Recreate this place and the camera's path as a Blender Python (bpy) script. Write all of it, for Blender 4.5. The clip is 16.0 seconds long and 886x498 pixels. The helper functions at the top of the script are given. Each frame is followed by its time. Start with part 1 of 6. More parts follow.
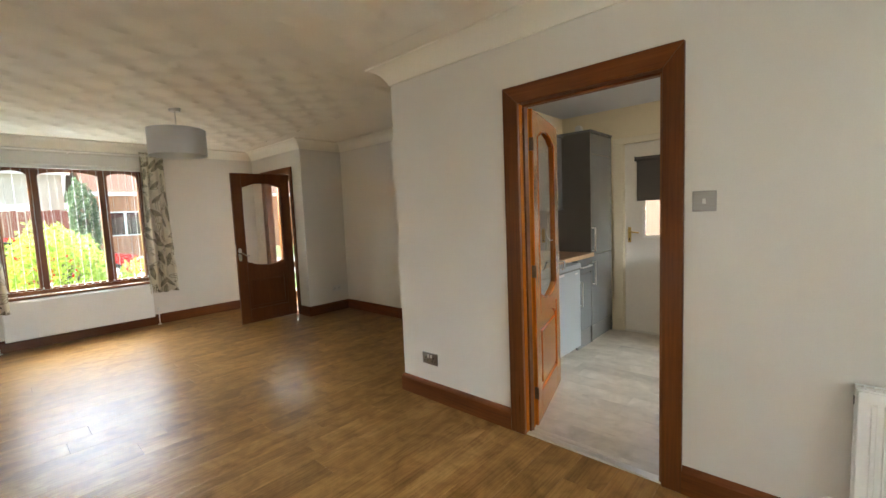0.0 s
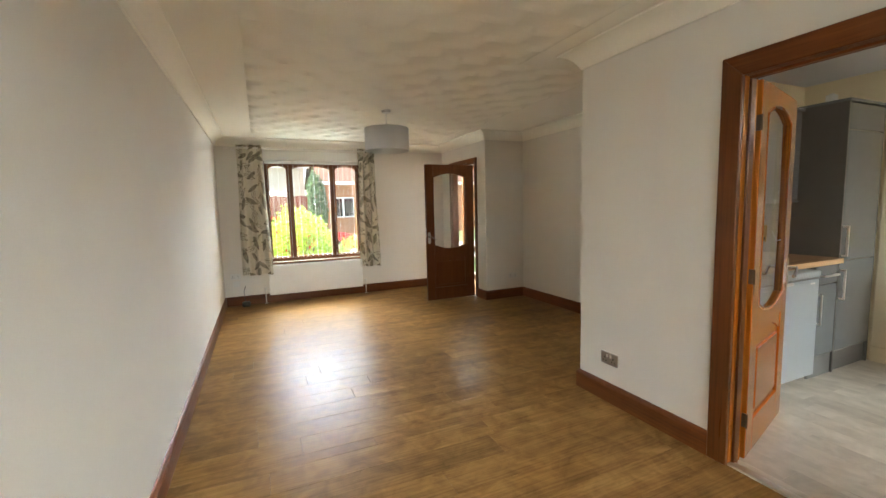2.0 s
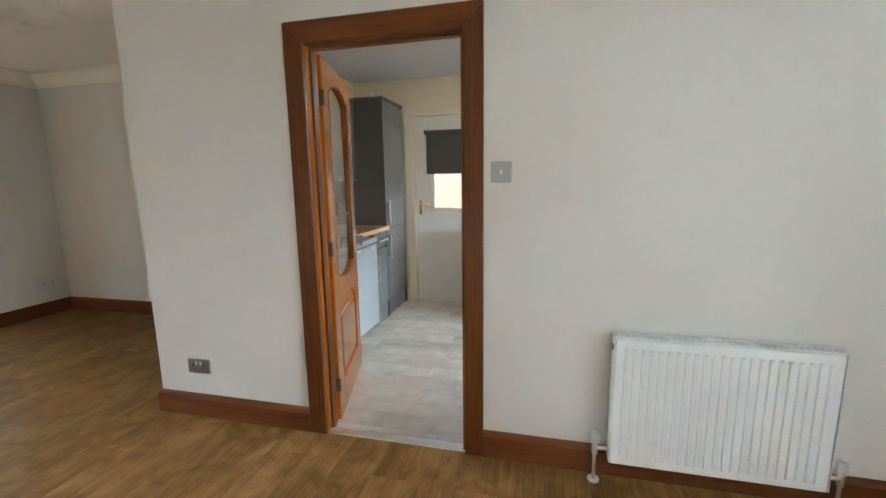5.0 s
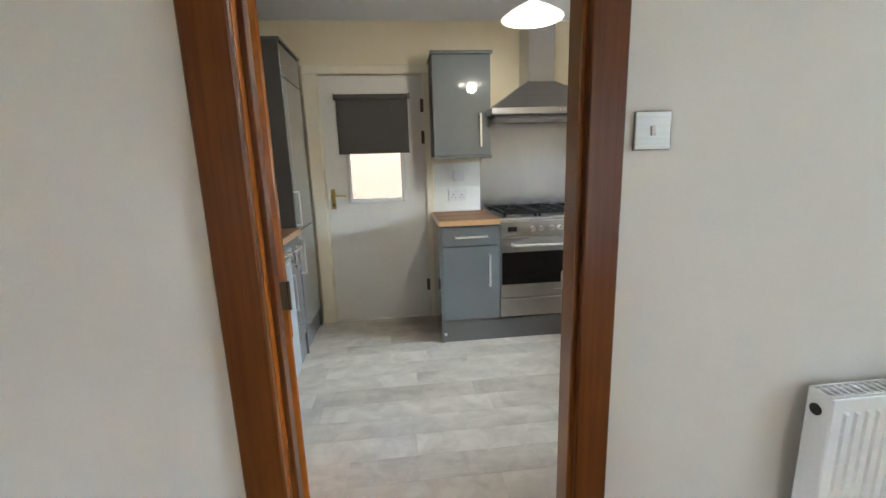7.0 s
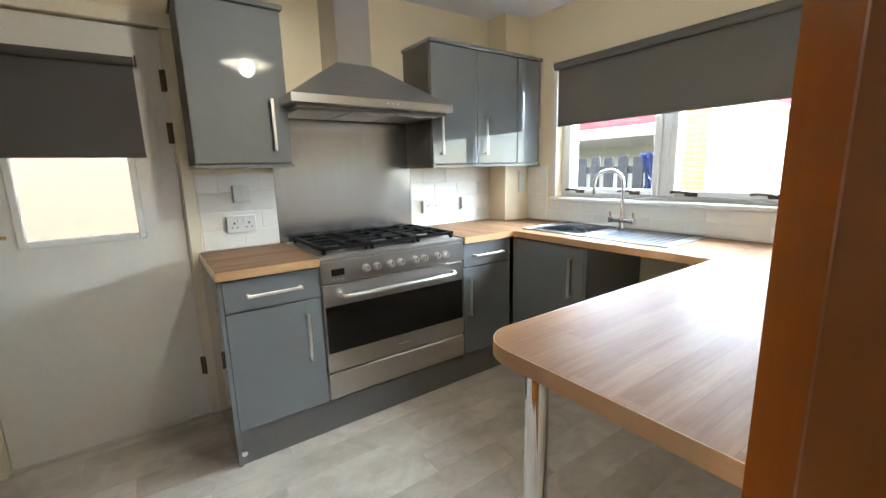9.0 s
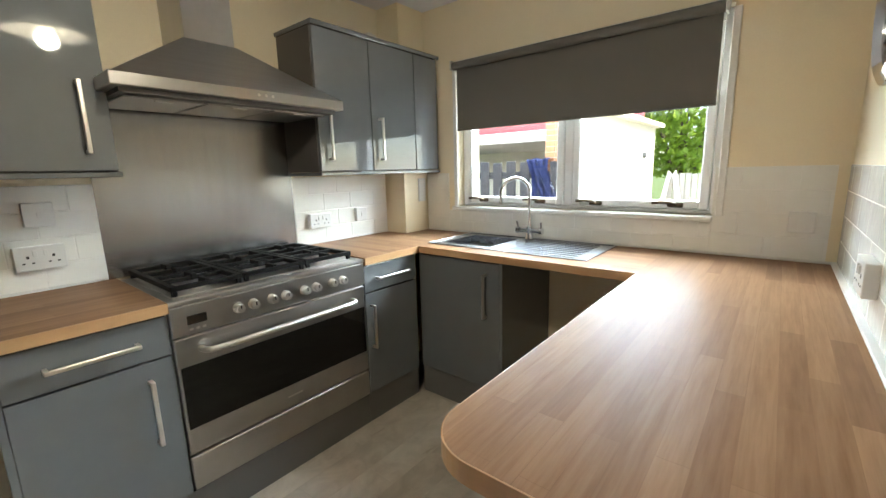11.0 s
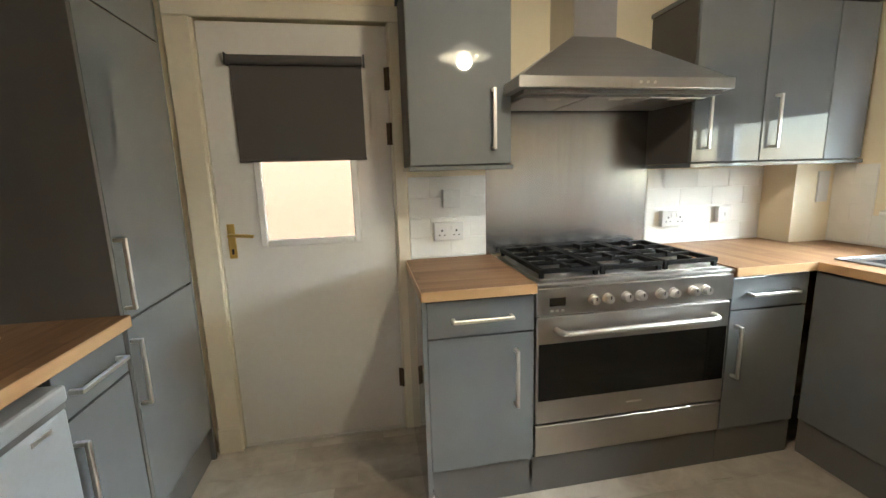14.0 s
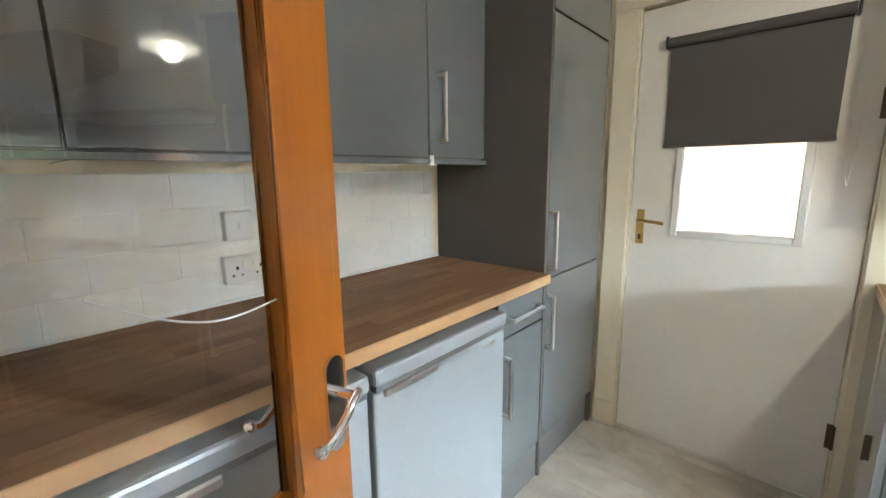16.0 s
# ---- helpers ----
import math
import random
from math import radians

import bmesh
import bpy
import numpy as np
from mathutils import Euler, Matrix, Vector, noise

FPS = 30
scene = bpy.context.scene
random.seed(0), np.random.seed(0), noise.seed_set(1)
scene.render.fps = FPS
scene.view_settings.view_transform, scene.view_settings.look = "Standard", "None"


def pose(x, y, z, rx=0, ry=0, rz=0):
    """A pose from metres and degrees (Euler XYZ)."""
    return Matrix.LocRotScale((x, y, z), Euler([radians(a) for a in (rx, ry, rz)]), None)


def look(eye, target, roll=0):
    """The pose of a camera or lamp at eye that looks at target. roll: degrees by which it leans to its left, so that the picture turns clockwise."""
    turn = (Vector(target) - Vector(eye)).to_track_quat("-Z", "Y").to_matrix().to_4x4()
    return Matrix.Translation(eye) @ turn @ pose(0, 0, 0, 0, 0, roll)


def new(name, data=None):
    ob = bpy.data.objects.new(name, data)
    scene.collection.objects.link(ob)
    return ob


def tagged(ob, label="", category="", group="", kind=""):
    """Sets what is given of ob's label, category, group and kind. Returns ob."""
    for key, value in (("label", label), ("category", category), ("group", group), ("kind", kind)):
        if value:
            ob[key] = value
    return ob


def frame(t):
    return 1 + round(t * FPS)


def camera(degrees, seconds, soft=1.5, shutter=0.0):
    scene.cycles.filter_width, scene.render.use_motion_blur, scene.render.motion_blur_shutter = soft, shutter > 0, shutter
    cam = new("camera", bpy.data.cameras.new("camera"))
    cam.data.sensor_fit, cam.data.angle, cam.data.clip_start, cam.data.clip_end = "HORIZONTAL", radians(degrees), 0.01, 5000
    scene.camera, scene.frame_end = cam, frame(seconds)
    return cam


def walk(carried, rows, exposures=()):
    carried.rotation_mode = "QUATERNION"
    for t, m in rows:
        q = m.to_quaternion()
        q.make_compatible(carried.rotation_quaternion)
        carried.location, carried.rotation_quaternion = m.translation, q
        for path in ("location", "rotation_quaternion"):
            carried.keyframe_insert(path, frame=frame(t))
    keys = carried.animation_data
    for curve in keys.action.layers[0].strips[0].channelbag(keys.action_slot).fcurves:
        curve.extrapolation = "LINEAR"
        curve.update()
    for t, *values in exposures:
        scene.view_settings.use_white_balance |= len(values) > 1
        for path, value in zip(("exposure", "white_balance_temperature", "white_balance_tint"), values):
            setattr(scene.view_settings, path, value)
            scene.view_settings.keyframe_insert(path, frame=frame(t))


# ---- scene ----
cam = camera(93.9, 16.0)
PATH = [
    (0, (-2.09, -2.358, 1.355), (-0.618, -1.016, 1.183), -2.4),
    (0.5, (-2.138, -2.35, 1.366), (-1.096, -0.652, 1.197), -1.9),
    (1, (-2.149, -2.348, 1.368), (-1.398, -0.504, 1.186), -1.6),
    (1.5, (-2.154, -2.347, 1.373), (-1.476, -0.476, 1.179), -1.5),
    (2, (-2.144, -2.346, 1.368), (-1.34, -0.526, 1.167), -1.4),
    (2.5, (-2.126, -2.358, 1.367), (-1.073, -0.67, 1.158), -1.3),
    (3, (-2.088, -2.365, 1.364), (-0.747, -0.898, 1.144), -1.1),
    (3.5, (-2.052, -2.39, 1.358), (-0.457, -1.206, 1.122), -0.9),
    (4, (-2.02, -2.408, 1.354), (-0.256, -1.501, 1.095), -0.9),
    (4.5, (-1.975, -2.34, 1.337), (-0.112, -1.675, 1.046), -0.8),
    (4.7, (-1.922, -2.284, 1.332), (-0.034, -1.699, 1.027), -0.8),
    (6.8, (-1.06, -1.432, 1.294), (0.895, -1.564, 0.894), -1.7),
    (7, (-0.947, -1.395, 1.299), (1.002, -1.594, 0.897), -1.8),
    (7.5, (-0.661, -1.317, 1.3), (1.261, -1.712, 0.912), -1.8),
    (8, (-0.428, -1.295, 1.294), (1.436, -1.908, 0.911), -1.7),
    (8.5, (-0.181, -1.383, 1.304), (1.584, -2.248, 0.935), -1.6),
    (9, (0.002, -1.477, 1.302), (1.607, -2.609, 0.928), -1.5),
    (9.5, (0.16, -1.576, 1.297), (1.554, -2.959, 0.919), -1.3),
    (9.7, (0.215, -1.599, 1.313), (1.52, -3.065, 0.928), -1.3),
    (11.8, (0.336, -1.652, 1.327), (1.577, -3.177, 0.958), -1.5),
    (12, (0.351, -1.648, 1.327), (1.677, -3.099, 0.959), -1.5),
    (12.5, (0.372, -1.627, 1.325), (1.908, -2.854, 0.957), -1.6),
    (13, (0.397, -1.6, 1.312), (2.115, -2.562, 0.957), -1.8),
    (13.5, (0.429, -1.551, 1.327), (2.28, -2.216, 0.962), -1.8),
    (14, (0.476, -1.499, 1.322), (2.414, -1.837, 0.966), -1.7),
    (14.5, (0.504, -1.484, 1.322), (2.47, -1.369, 0.971), -1.5),
    (15, (0.505, -1.495, 1.319), (2.395, -0.944, 0.966), -1.1),
    (15.5, (0.482, -1.498, 1.321), (2.187, -0.516, 0.961), -0.9),
    (16, (0.441, -1.463, 1.302), (1.909, -0.153, 0.942), -0.7),
]
EXPOSE = 2.2
SKY, SUN = 0.15, 4.5
W_FRONT, W_KITCHEN, W_REAR, W_BULB = 3800, 960, 1.2, 4.2
LAMP = (1.28, -2.115, 2.01)
SHADE = (-0.83, 2.05, 1.985)
KDOOR = radians(16.0)
walk(cam, [(t, look(eye, target, roll)) for t, eye, target, roll in PATH], [(0, EXPOSE - 0.1, 7000, 7), (3, EXPOSE - 0.05, 7350, 7), (3.5, EXPOSE - 0.05, 7400, 7), (4, EXPOSE, 7150, 7), (4.5, EXPOSE + 0.12, 6050, 6), (7, EXPOSE + 0.1, 6050, 5), (8, EXPOSE + 0.18, 5950, 5), (9, EXPOSE + 0.12, 6300, 5), (9.5, EXPOSE, 6800, 5), (12, EXPOSE - 0.28, 6700, 4), (13, EXPOSE - 0.12, 7100, 5), (14.5, EXPOSE + 0.08, 6900, 6), (15.5, EXPOSE + 0.42, 6500, 5), (16, EXPOSE + 0.6, 6250, 4)])

# ---- light ----
world = bpy.data.worlds.new("sky")
scene.world = world
world.use_nodes = True
wn = world.node_tree.nodes
wl = world.node_tree.links
sky = wn.new("ShaderNodeTexSky")
sky.sky_type, sky.sun_disc = "NISHITA", False
sky.sun_elevation, sky.sun_rotation = radians(50), radians(265)
wl.new(sky.outputs["Color"], wn["Background"].inputs["Color"])
wn["Background"].inputs["Strength"].default_value = SKY
sun = new("sun", bpy.data.lights.new("sun", "SUN"))
sun.data.energy, sun.data.angle, sun.data.color = SUN, radians(0.6), (1.0, 0.95, 0.87)
sun.matrix_world = look((-20, 1, 24), (0, 0, 0))


def window_light(name, eye, target, w, h, watts, color):
    lamp = new(name, bpy.data.lights.new(name, "AREA"))
    lamp.data.shape, lamp.data.size, lamp.data.size_y = "RECTANGLE", w, h
    lamp.data.energy, lamp.data.color = watts, color
    lamp.matrix_world = look(eye, target)
    return lamp


window_light("front_window_daylight", (-1.0, 7.7, 5.75), (-1.0, 0.0, 4.9), 12.0, 6.6, W_FRONT, (0.74, 0.87, 1.0))
window_light("kitchen_window_daylight", (1.3, -6.9, 3.6), (1.3, -1.8, 2.6), 8.0, 3.3, W_KITCHEN, (0.76, 0.88, 1.0))
window_light("rear_glazing_daylight", (-1.7, -4.16, 1.5), (-1.6, 0, 1.3), 1.2, 1.2, W_REAR, (0.97, 0.98, 1.0))
bulb_lamp = new("pendant_bulb_light", bpy.data.lights.new("pendant_bulb_light", "POINT"))
bulb_lamp.data.energy, bulb_lamp.data.color, bulb_lamp.data.shadow_soft_size = W_BULB, (1.0, 0.92, 0.8), 0.04
bulb_lamp.location = (LAMP[0], LAMP[1], LAMP[2] - 0.03)


# ---- materials ----
def shader(name, color, rough=0.5, metal=0.0, **more):
    m = bpy.data.materials.new(name)
    m.use_nodes = True
    b = m.node_tree.nodes["Principled BSDF"]
    b.inputs["Base Color"].default_value = (*color, 1)
    b.inputs["Roughness"].default_value, b.inputs["Metallic"].default_value = rough, metal
    for key, value in more.items():
        b.inputs[key.replace("_", " ")].default_value = value
    return m


def node(m, kind, **values):
    n = m.node_tree.nodes.new(kind)
    for key, value in values.items():
        n.inputs[key.replace("_", " ")].default_value = value
    return n


def link(m, a, b):
    m.node_tree.links.new(a, b)


def principled(m):
    return m.node_tree.nodes["Principled BSDF"]


def coords(m, scale=(1, 1, 1), shift=False):
    """Object coordinates, stretched; shift moves them by the object's own random number."""
    c = node(m, "ShaderNodeTexCoord").outputs["Object"]
    if shift:
        info = node(m, "ShaderNodeObjectInfo")
        mul = m.node_tree.nodes.new("ShaderNodeMath")
        mul.operation = "MULTIPLY"
        mul.inputs[1].default_value = 37.0
        link(m, info.outputs["Random"], mul.inputs[0])
        add = m.node_tree.nodes.new("ShaderNodeVectorMath")
        add.operation = "ADD"
        link(m, c, add.inputs[0])
        link(m, mul.outputs[0], add.inputs[1])
        c = add.outputs[0]
    mp = node(m, "ShaderNodeMapping")
    mp.inputs["Scale"].default_value = scale
    link(m, c, mp.inputs["Vector"])
    return mp.outputs["Vector"]


def noise_of(m, vec, scale, detail=4.0, rough=0.55, distortion=0.0):
    n = node(m, "ShaderNodeTexNoise", Scale=scale, Detail=detail, Roughness=rough, Distortion=distortion)
    link(m, vec, n.inputs["Vector"])
    return n.outputs["Fac"]


def ramp(m, fac, stops):
    r = node(m, "ShaderNodeValToRGB")
    e = r.color_ramp.elements
    while len(e) < len(stops):
        e.new(0.5)
    for k, (p, c) in enumerate(stops):
        e[k].position, e[k].color = p, (*c, 1) if len(c) == 3 else c
    link(m, fac, r.inputs["Fac"])
    return r.outputs["Color"]


def mixed(m, a, b, fac, mode="MIX"):
    n = m.node_tree.nodes.new("ShaderNodeMix")
    n.data_type, n.blend_type = "RGBA", mode
    for sock, v in ((n.inputs[0], fac), (n.inputs[6], a), (n.inputs[7], b)):
        if isinstance(v, (int, float)):
            sock.default_value = v
        elif isinstance(v, tuple):
            sock.default_value = (*v, 1)
        else:
            link(m, v, sock)
    return n.outputs[2]


def relief(m, height, strength=0.3, distance=0.002):
    b = node(m, "ShaderNodeBump", Strength=strength, Distance=distance)
    link(m, height, b.inputs["Height"])
    link(m, b.outputs["Normal"], principled(m).inputs["Normal"])


def value_range(m, fac, lo, hi):
    n = node(m, "ShaderNodeMapRange")
    n.inputs["To Min"].default_value, n.inputs["To Max"].default_value = lo, hi
    link(m, fac, n.inputs["Value"])
    return n.outputs["Result"]


def grained(name, dark, light, rough=(0.4, 0.6), scale=3.0, stretch=(1, 1, 1), fine=120.0, bump=0.15, depth=0.001, metal=0.0, shift=False, **more):
    """A surface with broad and fine variation of colour, gloss and relief."""
    m = shader(name, light, rough[0], metal, **more)
    v = coords(m, stretch, shift)
    broad, small = noise_of(m, v, scale, 5), noise_of(m, v, fine, 3)
    col = ramp(m, broad, [(0.25, dark), (0.75, light)])
    col = mixed(m, col, ramp(m, small, [(0.3, tuple(0.9 * c for c in light)), (0.7, light)]), 0.35)
    link(m, col, principled(m).inputs["Base Color"])
    link(m, value_range(m, broad, *rough), principled(m).inputs["Roughness"])
    relief(m, small, bump, depth)
    return m


def wood(name, dark, mid, light, along, rough=(0.3, 0.45), shift=True, coat=0.0, rings=9.0, tint=0.35, bump=0.1, fine_scale=60.0, blotch=None, spec=0.5):
    """Wood grain that runs along the axis 0, 1 or 2."""
    m = shader(name, mid, rough[0])
    stretch = [rings, rings, rings]
    stretch[along] = 0.55
    v = coords(m, tuple(stretch), shift)
    broad = noise_of(m, v, 0.9, 6, 0.6, 0.6)
    streak = [fine_scale] * 3
    streak[along] = 2.0
    fine = noise_of(m, coords(m, tuple(streak), shift), 1.5, 4, 0.6)
    col = ramp(m, broad, [(0.28, dark), (0.5, mid), (0.72, light)])
    col = mixed(m, col, ramp(m, fine, [(0.35, tuple(0.62 * c for c in mid)), (0.6, light)]), tint)
    if shift:
        info = node(m, "ShaderNodeObjectInfo")
        tone = ramp(m, info.outputs["Random"], [(0.0, (0.9, 0.895, 0.885)), (1.0, (1.07, 1.06, 1.05))])
        col = mixed(m, col, tone, 1.0, "MULTIPLY")
    link(m, col, principled(m).inputs["Base Color"])
    link(m, value_range(m, fine, *rough), principled(m).inputs["Roughness"])
    principled(m).inputs["Coat Weight"].default_value = coat
    principled(m).inputs["Coat Roughness"].default_value = 0.12
    relief(m, fine, bump, 0.0006)
    if blotch:
        cloud = noise_of(m, coords(m, (1.0, 1.0, 1.0), True), 7.0, 5, 0.6, 0.8)
        col = mixed(m, col, ramp(m, cloud, [(0.32, blotch), (0.62, (1.06, 1.06, 1.06))]), 1.0, "MULTIPLY")
        link(m, col, principled(m).inputs["Base Color"])
    principled(m).inputs["Specular IOR Level"].default_value = spec
    return m


wall_paint = grained("warm_white_wall_paint", (0.69, 0.65, 0.59), (0.75, 0.71, 0.65), (0.75, 0.9), 1.3, fine=190, bump=0.25)
kitchen_paint = grained("cream_wall_paint", (0.78, 0.67, 0.47), (0.82, 0.72, 0.53), (0.6, 0.75), 1.2, fine=160, bump=0.2)
ceiling_paint = grained("ceiling_paint", (0.84, 0.8, 0.7), (0.89, 0.85, 0.76), (0.7, 0.85), 0.8, fine=90, bump=0.2)
kitchen_ceiling_paint = grained("kitchen_ceiling_paint", (0.74, 0.75, 0.78), (0.8, 0.8, 0.82), (0.6, 0.8), 1.0, fine=140, bump=0.15)
white_paint = grained("white_gloss_paint", (0.74, 0.72, 0.68), (0.80, 0.78, 0.74), (0.3, 0.42), 1.5, fine=40, bump=0.05)
door_paint = grained("off_white_door_paint", (0.70, 0.66, 0.60), (0.76, 0.72, 0.66), (0.32, 0.45), 1.1, fine=30, bump=0.08)
cream_gloss = grained("cream_gloss_paint", (0.74, 0.66, 0.5), (0.8, 0.72, 0.57), (0.3, 0.42), 1.5, fine=40, bump=0.05)
upvc = grained("white_plastic", (0.80, 0.80, 0.80), (0.84, 0.84, 0.84), (0.25, 0.35), 2.0, fine=20, bump=0.03)
radiator_enamel = grained("radiator_enamel", (0.84, 0.84, 0.82), (0.88, 0.88, 0.86), (0.28, 0.38), 2.0, fine=60, bump=0.04)
mahogany = wood("dark_mahogany", (0.085, 0.024, 0.006), (0.125, 0.036, 0.008), (0.165, 0.05, 0.012), 2, (0.24, 0.36), shift=False, coat=0.08, rings=7, spec=0.3)
mahogany_x = wood("dark_mahogany_across", (0.085, 0.024, 0.006), (0.125, 0.036, 0.008), (0.165, 0.05, 0.012), 0, (0.24, 0.36), shift=False, coat=0.08, rings=7, spec=0.3)
mahogany_y = wood("dark_mahogany_along", (0.06, 0.017, 0.006), (0.15, 0.044, 0.012), (0.23, 0.075, 0.02), 1, (0.36, 0.46), shift=False, coat=0.0, rings=7, spec=0.22)
brown_stain = wood("brown_stained_hardwood", (0.16, 0.055, 0.011), (0.21, 0.072, 0.014), (0.26, 0.092, 0.018), 2, (0.26, 0.36), shift=False, coat=0.1, rings=6, tint=0.1)
varnished = wood("varnished_hardwood", (0.30, 0.085, 0.01), (0.385, 0.115, 0.013), (0.44, 0.145, 0.02), 2, (0.2, 0.3), shift=False, coat=0.5, rings=6, tint=0.1)
oak_floor = wood("oak_laminate", (0.12, 0.054, 0.016), (0.26, 0.13, 0.042), (0.37, 0.205, 0.077), 0, (0.27, 0.37), shift=True, coat=0.0, rings=4.0, tint=0.38, bump=0.04, blotch=(0.66, 0.62, 0.56), spec=0.045)
grey_floor = wood("grey_wood_vinyl", (0.37, 0.318, 0.26), (0.53, 0.475, 0.405), (0.68, 0.628, 0.555), 1, (0.24, 0.36), shift=True, rings=2.2, tint=0.1, bump=0.02, fine_scale=12.0, blotch=(0.8, 0.78, 0.76), spec=0.8)


def butcher_block(name, along):
    """Laminate that imitates glued oak staves."""
    m = shader(name, (0.5, 0.3, 0.15), 0.4)
    order = {0: (0, 1), 1: (1, 0)}[along]
    sep = node(m, "ShaderNodeSeparateXYZ")
    link(m, node(m, "ShaderNodeTexCoord").outputs["Object"], sep.inputs[0])
    com = node(m, "ShaderNodeCombineXYZ")
    link(m, sep.outputs[order[0]], com.inputs[0])
    link(m, sep.outputs[order[1]], com.inputs[1])
    br = node(m, "ShaderNodeTexBrick", Scale=1.0, Mortar_Size=0.0006, Brick_Width=0.42, Row_Height=0.046, Bias=0.0)
    br.offset = 0.37
    br.inputs["Color1"].default_value = (0, 0, 0, 1)
    br.inputs["Color2"].default_value = (1, 1, 1, 1)
    br.inputs["Mortar"].default_value = (0.25, 0.25, 0.25, 1)
    link(m, com.outputs[0], br.inputs["Vector"])
    stretch = [70.0, 70.0, 70.0]
    stretch[along] = 4.0
    fine = noise_of(m, coords(m, tuple(stretch)), 1.2, 5, 0.6)
    tone = ramp(m, br.outputs["Color"], [(0.0, (0.25, 0.14, 0.079)), (0.5, (0.31, 0.18, 0.102)), (1.0, (0.365, 0.219, 0.126))])
    col = mixed(m, tone, ramp(m, fine, [(0.3, (0.68, 0.62, 0.56)), (0.65, (1.0, 1.0, 1.0))]), 0.75, "MULTIPLY")
    link(m, col, principled(m).inputs["Base Color"])
    link(m, value_range(m, fine, 0.36, 0.48), principled(m).inputs["Roughness"])
    principled(m).inputs["Specular IOR Level"].default_value = 0.04
    relief(m, fine, 0.05, 0.0004)
    return m


worktop_x, worktop_y = butcher_block("oak_stave_laminate_x", 0), butcher_block("oak_stave_laminate_y", 1)
worktop_edge = grained("oak_edge_strip", (0.50, 0.29, 0.14), (0.60, 0.37, 0.19), (0.3, 0.4), 8, (1, 1, 6), 60, 0.05)
grey_gloss = grained("grey_gloss_lacquer", (0.15, 0.161, 0.168), (0.168, 0.179, 0.186), (0.03, 0.05), 1.5, fine=15, bump=0.012, depth=0.0005, Coat_Weight=0.8, Coat_Roughness=0.04)
grey_carcass = grained("grey_matt_panel", (0.085, 0.076, 0.07), (0.1, 0.09, 0.082), (0.4, 0.5), 2, fine=80, bump=0.04)
grey_plinth = grained("grey_plinth_board", (0.13, 0.125, 0.12), (0.15, 0.145, 0.14), (0.35, 0.45), 2, fine=60, bump=0.04)
fridge_silver = grained("silver_grey_enamel", (0.36, 0.38, 0.395), (0.39, 0.41, 0.425), (0.3, 0.36), 2, fine=70, bump=0.03, metal=0.15)
steel = grained("brushed_steel", (0.42, 0.40, 0.38), (0.52, 0.50, 0.48), (0.26, 0.36), 2, (40, 1, 1), 30, 0.04, 0.0004, metal=1.0)
sink_steel = grained("polished_sink_steel", (0.42, 0.44, 0.48), (0.5, 0.52, 0.56), (0.22, 0.3), 3, (1, 30, 1), 40, 0.02, 0.0003, metal=1.0)
steel_v = shader("brushed_steel_splashback", (0.4, 0.385, 0.37), 0.25, 1.0)
brushed = noise_of(steel_v, coords(steel_v, (1, 14, 0.8)), 2.0, 5, 0.6)
smudge = noise_of(steel_v, coords(steel_v, (1, 3, 1.5)), 1.8, 4, 0.55, 0.6)
link(steel_v, mixed(steel_v, ramp(steel_v, brushed, [(0.3, (0.375, 0.365, 0.36)), (0.7, (0.42, 0.41, 0.40))]), ramp(steel_v, smudge, [(0.3, (0.93, 0.93, 0.94)), (0.7, (1.0, 1.0, 1.0))]), 1.0, "MULTIPLY"), principled(steel_v).inputs["Base Color"])
link(steel_v, value_range(steel_v, smudge, 0.31, 0.19), principled(steel_v).inputs["Roughness"])
chrome = shader("chrome", (0.78, 0.78, 0.8), 0.07, 1.0)
plate_steel = grained("brushed_steel_plate", (0.36, 0.345, 0.33), (0.44, 0.42, 0.40), (0.3, 0.4), 8, (1, 1, 20), 30, 0.02, 0.0002, metal=1.0)
satin = shader("satin_nickel", (0.74, 0.71, 0.67), 0.36, 1.0)
brass = shader("worn_brass", (0.62, 0.42, 0.14), 0.28, 1.0)
bronze = shader("dark_bronze", (0.10, 0.07, 0.045), 0.4, 0.8)
cast_iron = grained("black_cast_iron", (0.005, 0.005, 0.005), (0.01, 0.01, 0.01), (0.5, 0.65), 20, fine=200, bump=0.2, Specular_IOR_Level=0.15)
oven_glass = shader("dark_oven_window", (0.006, 0.005, 0.004), 0.05, 0.0, Specular_IOR_Level=0.3)
black_glass = shader("black_oven_glass", (0.012, 0.01, 0.008), 0.04, 0.0, Coat_Weight=0.4)
black_plastic = grained("black_plastic", (0.015, 0.015, 0.016), (0.025, 0.025, 0.025), (0.35, 0.5), 10, fine=100, bump=0.1)
white_plastic = grained("white_fitting_plastic", (0.66, 0.65, 0.615), (0.71, 0.70, 0.67), (0.25, 0.35), 6, fine=50, bump=0.03)
tile_glaze = grained("white_tile_glaze", (0.76, 0.745, 0.69), (0.82, 0.805, 0.75), (0.1, 0.18), 9, fine=14, bump=0.35, depth=0.004, shift=True)
grout = grained("pale_grout", (0.78, 0.76, 0.71), (0.83, 0.81, 0.76), (0.7, 0.9), 8, fine=200, bump=0.2)
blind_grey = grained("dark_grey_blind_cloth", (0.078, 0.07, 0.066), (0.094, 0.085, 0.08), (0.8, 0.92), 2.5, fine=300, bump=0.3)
# lighter copy of blind_grey: daylight coming through the cloth is put into its colour
backlit_blind_cloth = grained("grey_backlit_blind_cloth", (0.125, 0.118, 0.105), (0.148, 0.14, 0.125), (0.8, 0.92), 2.5, fine=300, bump=0.3)
